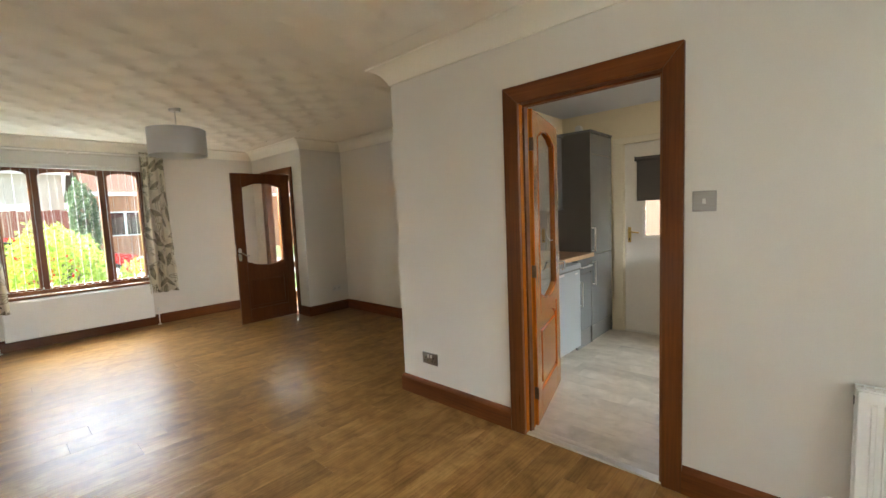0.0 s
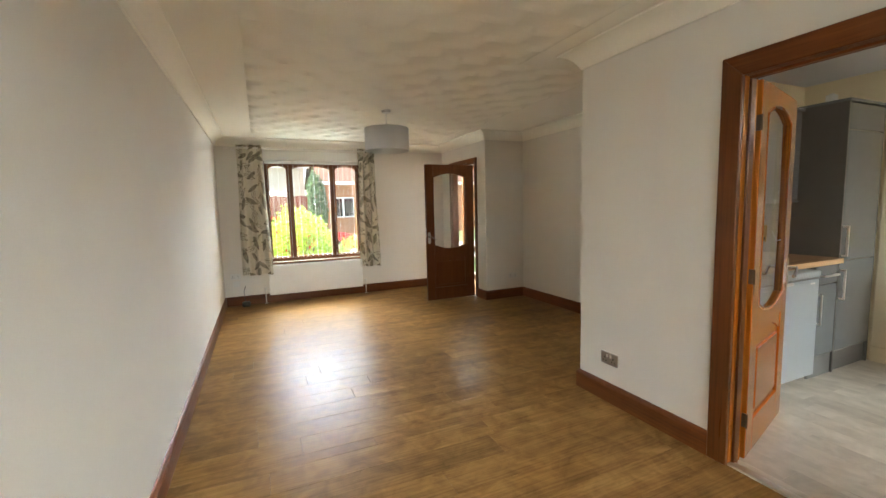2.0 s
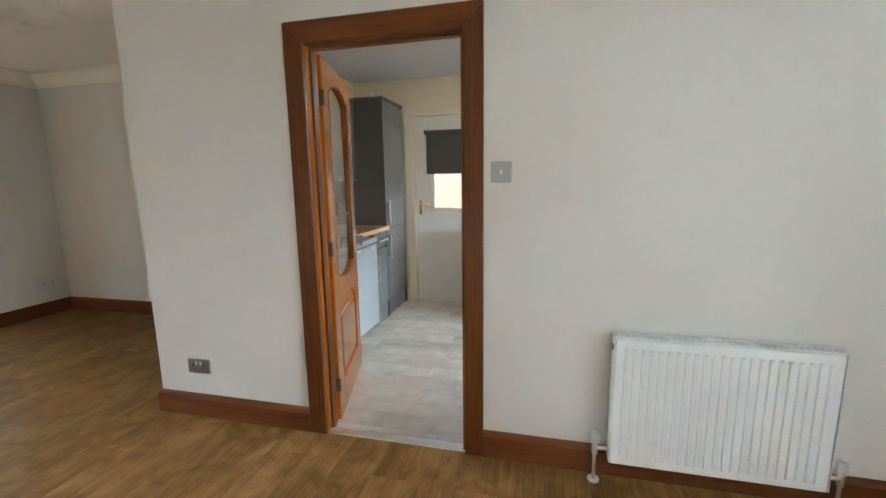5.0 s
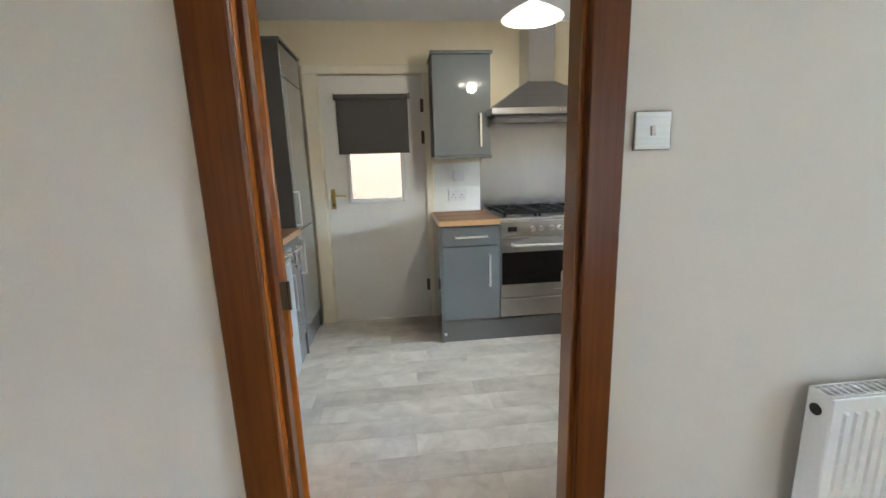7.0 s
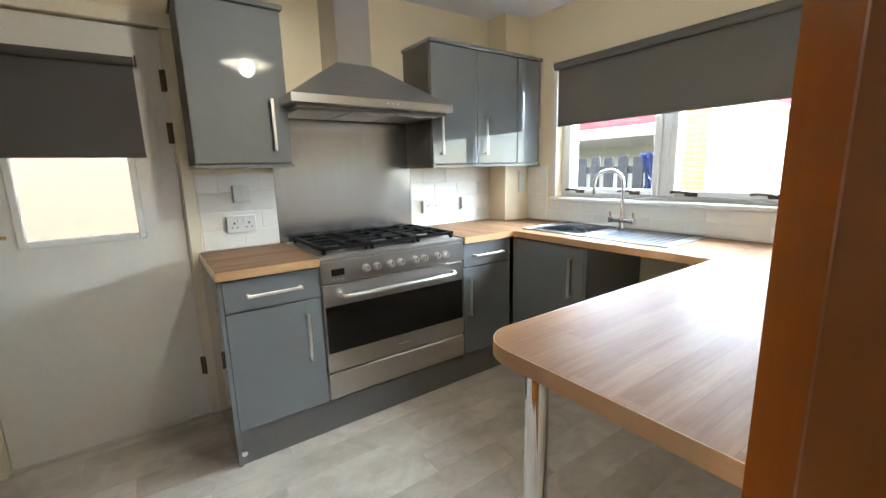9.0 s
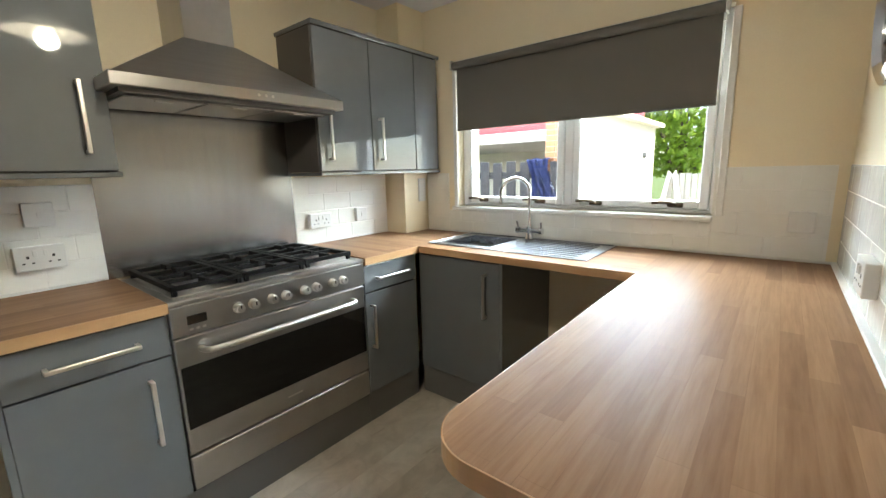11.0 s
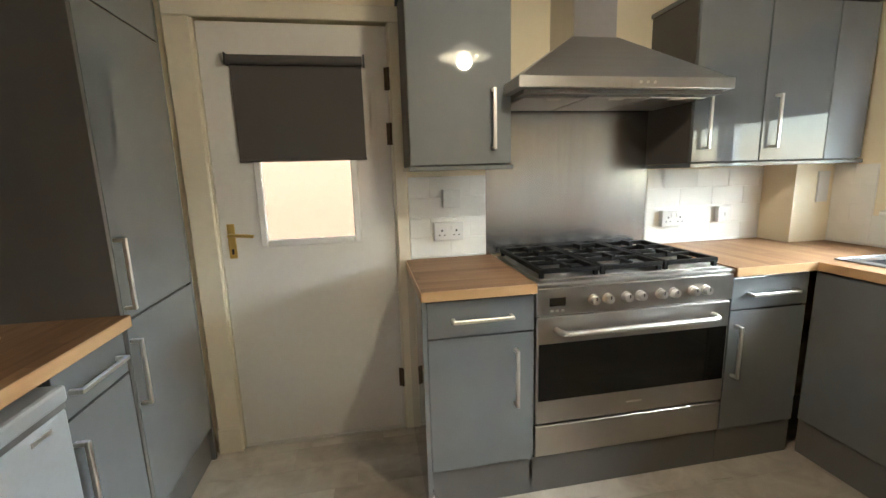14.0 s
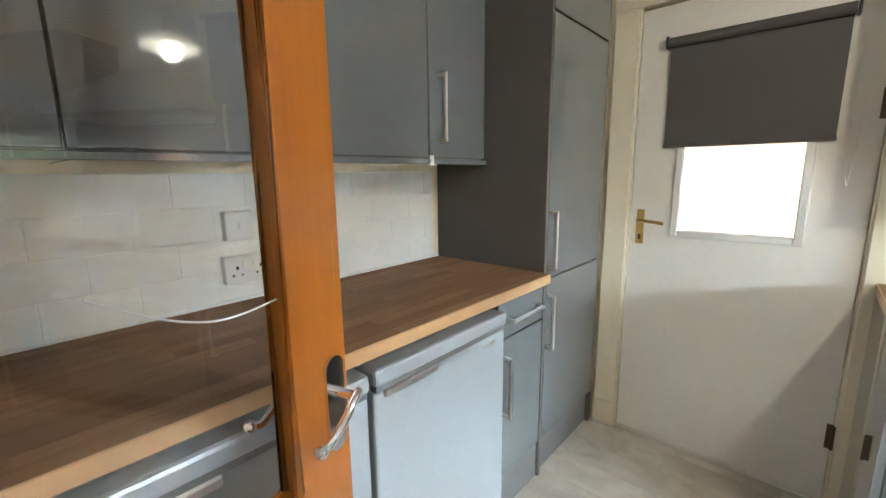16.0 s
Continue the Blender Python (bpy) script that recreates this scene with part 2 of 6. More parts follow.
shade_cloth = grained("pale_grey_shade_cloth", (0.6, 0.61, 0.63), (0.67, 0.68, 0.7), (0.85, 0.95), 4, fine=400, bump=0.2)
silver_lining = shader("silver_shade_lining", (0.7, 0.7, 0.68), 0.35, 0.7)
glass = shader("clear_glass", (1, 1, 1), 0.0, 0.0, Transmission_Weight=1.0, IOR=1.45)
frosted = shader("textured_glass", (1, 1, 1), 0.18, 0.0, Transmission_Weight=1.0, IOR=1.3)
etched = shader("etched_glass_line", (0.66, 0.67, 0.66), 0.5)
opal = shader("white_glass_shade", (0.6, 0.57, 0.5), 0.25, 0.0, Transmission_Weight=0.25)
bulb_glow = shader("lit_bulb", (1, 0.9, 0.7), 0.3)
principled(bulb_glow).inputs["Emission Color"].default_value = (1.0, 0.86, 0.6, 1)
principled(bulb_glow).inputs["Emission Strength"].default_value = 9.0
principled(opal).inputs["Emission Color"].default_value = (1.0, 0.93, 0.8, 1)
principled(opal).inputs["Emission Strength"].default_value = 0.25
dark_gap = shader("dark_recess", (0.02, 0.018, 0.016), 0.8)


def leaf_print(name):
    """Cream curtain cloth printed with outlined olive leaves on stems."""
    m = shader(name, (0.62, 0.57, 0.45), 0.9)
    sep = node(m, "ShaderNodeSeparateXYZ")
    link(m, node(m, "ShaderNodeTexCoord").outputs["UV"], sep.inputs[0])
    com = node(m, "ShaderNodeCombineXYZ")
    link(m, sep.outputs[0], com.inputs[0])
    link(m, sep.outputs[1], com.inputs[1])
    layers = None
    for scale, a, b, off in ((5.0, 0.055, 0.2, 0.0), (6.2, 0.045, 0.18, 3.7)):
        mp = node(m, "ShaderNodeMapping")
        mp.inputs["Location"].default_value = (off, off * 1.7, 0)
        link(m, com.outputs[0], mp.inputs["Vector"])
        vo = node(m, "ShaderNodeTexVoronoi", Scale=scale, Randomness=0.75)
        vo.voronoi_dimensions = "2D"
        link(m, mp.outputs[0], vo.inputs["Vector"])
        sub = m.node_tree.nodes.new("ShaderNodeVectorMath")
        sub.operation = "SUBTRACT"
        link(m, mp.outputs[0], sub.inputs[0])
        link(m, vo.outputs["Position"], sub.inputs[1])
        rot = m.node_tree.nodes.new("ShaderNodeVectorRotate")
        rot.rotation_type = "Z_AXIS"
        tint = node(m, "ShaderNodeSeparateColor")
        link(m, vo.outputs["Color"], tint.inputs[0])
        link(m, value_range(m, tint.outputs[0], -1.5, 1.5), rot.inputs["Angle"])
        link(m, sub.outputs[0], rot.inputs["Vector"])
        s2 = node(m, "ShaderNodeSeparateXYZ")
        link(m, rot.outputs[0], s2.inputs[0])

        def calc(op, p, q=None):
            n = m.node_tree.nodes.new("ShaderNodeMath")
            n.operation = op
            for k, v in enumerate((p, q)):
                if v is None:
                    continue
                if isinstance(v, (int, float)):
                    n.inputs[k].default_value = v
                else:
                    link(m, v, n.inputs[k])
            return n.outputs[0]

        yy = calc("DIVIDE", s2.outputs[1], b * 0.6)
        width = calc("MULTIPLY", calc("SUBTRACT", 1.0, calc("MULTIPLY", yy, yy)), a * 0.62)
        inside = calc("SUBTRACT", width, calc("ABSOLUTE", s2.outputs[0]))
        body = calc("GREATER_THAN", inside, 0.0)
        edge = calc("MULTIPLY", body, calc("LESS_THAN", inside, 0.006))
        rib = calc("MULTIPLY", body, calc("LESS_THAN", calc("ABSOLUTE", s2.outputs[0]), 0.0035))
        filled = calc("MULTIPLY", body, calc("GREATER_THAN", tint.outputs[1], 0.5))
        lines = calc("MAXIMUM", edge, rib)
        ink = calc("MAXIMUM", lines, calc("MULTIPLY", filled, 0.72))
        layers = ink if layers is None else calc("MAXIMUM", layers, ink)
    cloth = ramp(m, noise_of(m, com.outputs[0], 5.0, 3), [(0.3, (0.58, 0.53, 0.42)), (0.7, (0.66, 0.61, 0.5))])
    ink_tone = ramp(m, noise_of(m, com.outputs[0], 16.0, 4, 0.6), [(0.35, (0.085, 0.07, 0.045)), (0.7, (0.3, 0.265, 0.19))])
    link(m, mixed(m, cloth, ink_tone, layers), principled(m).inputs["Base Color"])
    relief(m, noise_of(m, com.outputs[0], 350.0, 2), 0.25, 0.0008)
    return m


curtain_cloth = leaf_print("leaf_printed_cloth")


def leafy(name, dark, light, through_color):
    """Leaves that let some light through."""
    m = grained(name, dark, light, (0.5, 0.7), 6, fine=30, bump=0.1, shift=True)
    tr = node(m, "ShaderNodeBsdfTranslucent")
    tr.inputs["Color"].default_value = (*through_color, 1)
    mix = node(m, "ShaderNodeMixShader")
    mix.inputs[0].default_value = 0.6
    link(m, principled(m).outputs[0], mix.inputs[1])
    link(m, tr.outputs[0], mix.inputs[2])
    link(m, mix.outputs[0], m.node_tree.nodes["Material Output"].inputs["Surface"])
    return m


foliage = leafy("green_foliage", (0.07, 0.12, 0.015), (0.16, 0.23, 0.035), (0.42, 0.55, 0.08))
dark_foliage = leafy("conifer_foliage", (0.07, 0.12, 0.06), (0.11, 0.17, 0.09), (0.22, 0.34, 0.18))
bark = grained("bark", (0.06, 0.045, 0.03), (0.12, 0.09, 0.06), (0.8, 0.95), 6, fine=60, bump=0.5, depth=0.01)
grass = grained("lawn", (0.05, 0.085, 0.02), (0.10, 0.14, 0.035), (0.8, 0.95), 0.6, fine=60, bump=0.4, depth=0.02)
paving = grained("pale_paving", (0.36, 0.33, 0.29), (0.46, 0.43, 0.38), (0.7, 0.9), 1.5, fine=50, bump=0.3, depth=0.003)
red_fence = grained("red_brown_fence_stain", (0.16, 0.045, 0.028), (0.22, 0.07, 0.045), (0.7, 0.85), 3, (8, 8, 1), 40, 0.3)
dark_timber = grained("dark_stained_timber", (0.012, 0.011, 0.014), (0.024, 0.022, 0.027), (0.6, 0.8), 4, (10, 10, 1), 40, 0.3)
grey_timber = grained("weathered_grey_timber", (0.32, 0.29, 0.25), (0.42, 0.39, 0.34), (0.7, 0.9), 4, (10, 10, 1), 40, 0.3)
render_white = grained("white_render", (0.5, 0.46, 0.4), (0.6, 0.56, 0.49), (0.8, 0.95), 1.5, fine=120, bump=0.4, depth=0.004)
roof_tile = grained("brown_roof_tile", (0.11, 0.06, 0.045), (0.18, 0.1, 0.07), (0.7, 0.9), 3, fine=40, bump=0.4, depth=0.01)
brick_mat = grained("orange_brick", (0.30, 0.12, 0.055), (0.44, 0.19, 0.09), (0.75, 0.9), 5, fine=90, bump=0.4, depth=0.003, shift=True)
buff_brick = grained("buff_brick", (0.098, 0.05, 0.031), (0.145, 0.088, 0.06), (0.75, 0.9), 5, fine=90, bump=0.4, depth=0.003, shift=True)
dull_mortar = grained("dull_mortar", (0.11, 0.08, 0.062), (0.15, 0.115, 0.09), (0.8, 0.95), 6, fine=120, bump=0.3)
mortar = grained("pale_mortar", (0.40, 0.36, 0.31), (0.48, 0.44, 0.38), (0.8, 0.95), 6, fine=120, bump=0.3)
red_fascia = grained("red_fascia_paint", (0.34, 0.05, 0.06), (0.4, 0.07, 0.08), (0.4, 0.5), 3, fine=40, bump=0.05)
car_red = grained("red_car_paint", (0.45, 0.012, 0.012), (0.5, 0.018, 0.016), (0.15, 0.22), 2, fine=20, bump=0.01, Coat_Weight=0.8)
rubber = shader("black_rubber", (0.015, 0.015, 0.015), 0.75)
blue_cloth = grained("blue_cloth", (0.01, 0.016, 0.07), (0.016, 0.028, 0.12), (0.8, 0.95), 5, fine=150, bump=0.3)


# ---- building tools ----
WORLD = {}
UP = Matrix.Identity(4)


def bm_new():
    return bmesh.new()


def box(bm, x0, y0, z0, x1, y1, z1, bevel=0.0, seg=1):
    made = bmesh.ops.create_cube(bm, size=1.0)["verts"]
    bmesh.ops.scale(bm, vec=(abs(x1 - x0), abs(y1 - y0), abs(z1 - z0)), verts=made)
    bmesh.ops.translate(bm, vec=((x0 + x1) / 2, (y0 + y1) / 2, (z0 + z1) / 2), verts=made)
    if bevel:
        edges = list({e for v in made for e in v.link_edges})
        bmesh.ops.bevel(bm, geom=edges, offset=bevel, segments=seg, affect="EDGES", profile=0.5)


def prism(bm, outline, axis, a, b):
    """A closed outline of 2D points drawn out along an axis from a to b."""
    def at(p, q):
        return {0: (q, p[0], p[1]), 1: (p[0], q, p[1]), 2: (p[0], p[1], q)}[axis]
    low, high = [bm.verts.new(at(p, a)) for p in outline], [bm.verts.new(at(p, b)) for p in outline]
    n = len(outline)
    for k in range(n):
        bm.faces.new((low[k], low[(k + 1) % n], high[(k + 1) % n], high[k]))
    bm.faces.new(low[::-1]), bm.faces.new(high)


def rod(bm, p, q, r, seg=12, r2=None):
    p, q = Vector(p), Vector(q)
    turn = (q - p).to_track_quat("Z", "Y").to_matrix().to_4x4()
    m = Matrix.Translation((p + q) / 2) @ turn
    bmesh.ops.create_cone(bm, cap_ends=True, segments=seg, radius1=r, radius2=r if r2 is None else r2, depth=(q - p).length, matrix=m)


def sweep(bm, points, r, seg=8):
    """A round bar along a line of points."""
    pts = [Vector(p) for p in points]
    rings = []
    for k, p in enumerate(pts):
        d = (pts[min(k + 1, len(pts) - 1)] - pts[max(k - 1, 0)]).normalized()
        side = d.cross(Vector((0, 0, 1)))
        side = side.normalized() if side.length > 1e-3 else Vector((1, 0, 0))
        up = side.cross(d).normalized()
        rings.append([bm.verts.new(p + r * (math.cos(a) * side + math.sin(a) * up)) for a in (2 * math.pi * j / seg for j in range(seg))])
    for a, b in zip(rings, rings[1:]):
        for j in range(seg):
            bm.faces.new((a[j], a[(j + 1) % seg], b[(j + 1) % seg], b[j]))
    bm.faces.new(rings[0][::-1]), bm.faces.new(rings[-1])


def lathe(bm, profile, centre, seg=32):
    """A turned shape from (radius, height) pairs, open at its ends where the radius is not 0."""
    cx, cy, cz = centre
    rings = [[bm.verts.new((cx + r * math.cos(2 * math.pi * j / seg), cy + r * math.sin(2 * math.pi * j / seg), cz + z)) for j in range(seg)] for r, z in profile]
    for a, b in zip(rings, rings[1:]):
        for j in range(seg):
            bm.faces.new((a[j], a[(j + 1) % seg], b[(j + 1) % seg], b[j]))


def finish(bm, name, material, smooth=False):
    bmesh.ops.recalc_face_normals(bm, faces=bm.faces)
    mesh = bpy.data.meshes.new(name)
    bm.to_mesh(mesh)
    bm.free()
    mesh.materials.append(material)
    if smooth:
        mesh.polygons.foreach_set("use_smooth", [True] * len(mesh.polygons))
        mesh.set_sharp_from_angle(angle=radians(40))
    return mesh


def part(name, bm, material, parent, label="", m=None, smooth=False):
    """Links a bmesh as one mesh object under a thing or a part."""
    if m is not None:
        bmesh.ops.transform(bm, matrix=m, verts=bm.verts)
    ob = new(name, finish(bm, name, material, smooth))
    ob.parent = parent
    ob.matrix_parent_inverse = WORLD.get(parent, UP).inverted()
    return tagged(ob, label) if label else ob


def solid(name, bm, material, label="", category="", group="", kind="", smooth=False):
    return tagged(new(name, finish(bm, name, material, smooth)), label, category, group, kind)


def thing(name, at, label, category, group=""):
    ob = new(name)
    ob.location = at
    ob.empty_display_size = 0.1
    WORLD[ob] = Matrix.Translation(at)
    return tagged(ob, label, category, group)


def facing(origin, way):
    """Local u to the right, v into the depth, w up, for a front that is seen looking along way."""
    v = Vector((*way, 0))
    u = Vector((v.y, -v.x, 0))
    x, y, z = origin
    m = Matrix(((u.x, v.x, 0, x), (u.y, v.y, 0, y), (0, 0, 1, z), (0, 0, 0, 1)))
    return m


# ---- plan ----
LEFT, FRONT, REAR, PART, PK = -2.66, 4.36, -3.93, 0.0, 0.1     # living room faces; PK is the kitchen face of the partition
KX, KY = 2.49, -0.13                                            # kitchen back wall and side wall
RX, RY, HX = 1.48, 2.86, 0.84                                   # recess wall, its end wall, hall wall
CEIL, KCEIL = 2.42, 2.375
D0, D1, DTOP = -1.826, -1.080, 1.953                             # kitchen doorway
WIN = (-2.03, -0.62, 0.60, 2.12)                                # front window opening
KWIN = (0.535, 2.02, 1.09, 2.0)                                  # kitchen window opening
BACK = (-1.625, -0.815, 0.0, 2.0)                               # back door opening
HALL = (3.17, 3.97, 0.0, 2.02)                                  # hall doorway
GLZ = (-2.3, -1.1, 0.9, 2.1)                                    # glazing in the rear wall of the living room


def wall(name, bm, material, label):
    return solid(name, bm, material, label, "wall", kind="structure")


bm = bm_new()
box(bm, LEFT - 0.2, REAR - 0.2, -0.02, LEFT, FRONT + 0.25, CEIL)
wall("wall_west", bm, wall_paint, "plain warm white painted living room wall")
bm = bm_new()
x0, x1, z0, z1 = WIN
box(bm, LEFT, FRONT, -0.02, x0, FRONT + 0.25, CEIL), box(bm, x1, FRONT, -0.02, HX + 0.05, FRONT + 0.25, CEIL)
box(bm, x0, FRONT, -0.02, x1, FRONT + 0.25, z0), box(bm, x0, FRONT, z1, x1, FRONT + 0.25, CEIL)
wall("wall_north", bm, wall_paint, "warm white window wall of the living room")
bm = bm_new()
x0, x1, z0, z1 = GLZ
box(bm, LEFT, REAR - 0.2, -0.02, x0, REAR, CEIL), box(bm, x1, REAR - 0.2, -0.02, 0.065, REAR, CEIL)
box(bm, x0, REAR - 0.2, -0.02, x1, REAR, z0), box(bm, x0, REAR - 0.2, z1, x1, REAR, CEIL)
wall("wall_south", bm, wall_paint, "warm white rear wall of the living room")
bm = bm_new()
half = PK / 2
box(bm, PART, REAR, -0.02, half, D0 - 0.02, CEIL), box(bm, PART, D1 + 0.02, -0.02, half, 0, CEIL), box(bm, PART, D0 - 0.02, DTOP + 0.02, half, D1 + 0.02, CEIL)
wall("wall_partition", bm, wall_paint, "warm white partition wall between living room and kitchen")
bm = bm_new()
box(bm, half, REAR, -0.02, PK, D0 - 0.02, CEIL), box(bm, half, D1 + 0.02, -0.02, PK, KY, CEIL), box(bm, half, D0 - 0.02, DTOP + 0.02, PK, D1 + 0.02, CEIL)
wall("wall_kitchen_west", bm, kitchen_paint, "cream painted kitchen wall")
bm = bm_new()
box(bm, half, KY / 2, -0.02, RX + 0.2, 0, CEIL)
wall("wall_alcove_south", bm, wall_paint, "warm white alcove wall backing onto the kitchen")
bm = bm_new()
box(bm, RX, 0, -0.02, RX + 0.2, RY + 0.1, CEIL)
wall("wall_alcove_east", bm, wall_paint, "warm white long wall of the alcove")
bm = bm_new()
box(bm, HX, RY, -0.02, RX, RY + 0.1, CEIL)
wall("wall_alcove_north", bm, wall_paint, "warm white short alcove wall beside the hall")
bm = bm_new()
box(bm, half, KY, -0.02, KX + 0.25, KY / 2, CEIL)
wall("wall_kitchen_north", bm, kitchen_paint, "cream kitchen wall behind the grey units")
bm = bm_new()
y0, y1, z0, z1 = BACK
box(bm, KX, REAR - 0.25, -0.02, KX + 0.25, y0, CEIL), box(bm, KX, y1, -0.02, KX + 0.25, KY, CEIL), box(bm, KX, y0, z1, KX + 0.25, y1, CEIL)
wall("wall_kitchen_east", bm, kitchen_paint, "cream kitchen wall with the back door")
bm = bm_new()
x0, x1, z0, z1 = KWIN
box(bm, 0.065, REAR - 0.25, -0.02, x0, REAR, CEIL), box(bm, x1, REAR - 0.25, -0.02, KX, REAR, CEIL)
box(bm, x0, REAR - 0.25, -0.02, x1, REAR, z0), box(bm, x0, REAR - 0.25, z1, x1, REAR, CEIL)
wall("wall_kitchen_south", bm, kitchen_paint, "cream kitchen wall with the wide window")
bm = bm_new()
y0, y1, z0, z1 = HALL
box(bm, HX, RY + 0.1, -0.02, HX + 0.1, y0, CEIL), box(bm, HX, y1, -0.02, HX + 0.1, FRONT, CEIL), box(bm, HX, y0, z1, HX + 0.1, y1, CEIL)
wall("wall_hall", bm, wall_paint, "warm white wall with the hall doorway")
bm = bm_new()
box(bm, HX + 0.05, FRONT, -0.02, 0.98, FRONT + 0.2, CEIL), box(bm, 2.02, FRONT, -0.02, 2.6, FRONT + 0.2, CEIL)
box(bm, 0.98, FRONT, 2.12, 2.02, FRONT + 0.2, CEIL)
box(bm, 2.4, RY + 0.1, -0.02, 2.6, FRONT, CEIL), box(bm, RX + 0.2, RY, -0.02, 2.6, RY + 0.1, CEIL)
wall("wall_hall_outer", bm, wall_paint, "pale walls of the small entrance hall")

# boxed pipe casing in the kitchen corner
bm = bm_new()
box(bm, 2.30, -3.93, 0, 2.49, -3.69, KCEIL)
wall("wall_pipe_casing", bm, kitchen_paint, "cream boxed-in pipe casing in the kitchen corner")


# ceilings
def scales(x, y):
    """Height of the combed fan pattern: overlapping shells in staggered rows."""
    r, step, pitch = 0.26, 0.21, 0.38
    row = math.floor(y / step)
    for k in (row + 1, row, row - 1):
        cx = (round(x / pitch - 0.5 * (k % 2)) + 0.5 * (k % 2)) * pitch
        dx, dy = x - cx, y - (k * step - 0.06)
        d = math.hypot(dx, dy)
        if d < r and dy <= 0.1:
            return 0.03 * (d / r) ** 1.4
    return 0.006


def relief_ceiling(bm, x0, y0, x1, y1, z, step, joined=None):
    """joined names the edge, first or last in x, and from which y on, where another patch goes on."""
    nx, ny = max(1, round((x1 - x0) / step)), max(1, round((y1 - y0) / step))
    grid = []
    for j in range(ny + 1):
        y = y0 + (y1 - y0) * j / ny
        line = []
        for k in range(nx + 1):
            x = x0 + (x1 - x0) * k / nx
            rim = k in (0, nx) or j in (0, ny)
            if joined and k == (nx if joined[0] == "last" else 0) and y > joined[1] and j != ny:
                rim = False
            line.append(bm.verts.new((x, y, z - (0 if rim else scales(x + 0.02 * math.sin(9 * y), y + 0.03 * math.sin(5 * x)) + 0.002 * noise.noise((x * 6, y * 6, 0))))))
        grid.append(line)
    for a, b in zip(grid, grid[1:]):
        for k in range(nx):
            bm.faces.new((a[k], b[k], b[k + 1], a[k + 1]))


bm = bm_new()
box(bm, LEFT, REAR, CEIL, RX + 0.2, FRONT, CEIL + 0.12)
relief_ceiling(bm, -2.17, -3.5, -0.28, 3.95, CEIL - 0.001, 0.025, ("last", 0.36))
relief_ceiling(bm, -0.28, 0.35, 0.55, 3.95, CEIL - 0.001, 0.025, ("first", 0.36))
solid("ceiling", bm, ceiling_paint, "off-white living room ceiling with combed fan-pattern plaster", "ceiling", kind="structure", smooth=True)
bm = bm_new()
box(bm, half, REAR, KCEIL, KX, KY, KCEIL + 0.04)
solid("ceiling_kitchen", bm, kitchen_ceiling_paint, "smooth white kitchen ceiling", "ceiling", kind="structure")
bm = bm_new()
box(bm, RX + 0.2, RY, CEIL, 2.6, FRONT + 0.2, CEIL + 0.1)
solid("ceiling_hall", bm, ceiling_paint, "white hall ceiling", "ceiling", kind="structure")

# coving
COVE = [(0, 0), (0.128, 0), (0.128, -0.012), (0.1, -0.018), (0.068, -0.035), (0.042, -0.06), (0.024, -0.088), (0.012, -0.108), (0.012, -0.118), (0, -0.118)]


def cove(bm, p, q, inward):
    """A moulding from p to q along the top of a wall, mitred at both ends by its own width."""
    p, q, n = Vector((*p, CEIL)), Vector((*q, CEIL)), Vector((*inward, 0))
    d = (q - p).normalized()
    ends = []
    for at, grow in ((p, cove.turn[0]), (q, -cove.turn[1])):
        ends.append([bm.verts.new(at + n * a + d * a * grow + Vector((0, 0, b))) for a, b in COVE])
    k = len(COVE)
    for j in range(k):
        bm.faces.new((ends[0][j], ends[0][(j + 1) % k], ends[1][(j + 1) % k], ends[1][j]))
    bm.faces.new(ends[0][::-1]), bm.faces.new(ends[1])


bm = bm_new()
ROUND = [((LEFT, REAR), (LEFT, FRONT), (1, 0), (1, 1)), ((LEFT, FRONT), (HX, FRONT), (0, -1), (1, 1)), ((HX, FRONT), (HX, RY), (-1, 0), (1, -1)),
         ((HX, RY), (RX, RY), (0, -1), (-1, 1)), ((RX, RY), (RX, 0), (-1, 0), (1, 1)), ((RX, 0), (0, 0), (0, 1), (1, -1)),
         ((0, 0), (0, REAR), (-1, 0), (-1, 1)), ((0, REAR), (LEFT, REAR), (0, 1), (1, 1))]
for p, q, n, turn in ROUND:
    cove.turn = turn
    cove(bm, p, q, n)
solid("trim_coving", bm, ceiling_paint, "white plaster coving round the living room ceiling", "coving", kind="structure", smooth=True)

# skirting
SKIRT = [(0, 0), (0.02, 0), (0.02, 0.105), (0.015, 0.118), (0.008, 0.128), (0, 0.133)]


def skirting(p, q, inward, t0=0.0, t1=0.0, mat=mahogany_x):
    p, q, n = Vector((*p, 0)), Vector((*q, 0)), Vector((*inward, 0))
    d = (q - p).normalized()
    bm = bm_new()
    ends = [[bm.verts.new(at + n * a + d * a * grow + Vector((0, 0, b))) for a, b in SKIRT] for at, grow in ((p, t0), (q, -t1))]
    k = len(SKIRT)
    for j in range(k):
        bm.faces.new((ends[0][j], ends[0][(j + 1) % k], ends[1][(j + 1) % k], ends[1][j]))
    bm.faces.new(ends[0][::-1]), bm.faces.new(ends[1])
    return solid("baseboard", bm, mat, "mahogany-stained moulded skirting board", "skirting board", kind="structure")


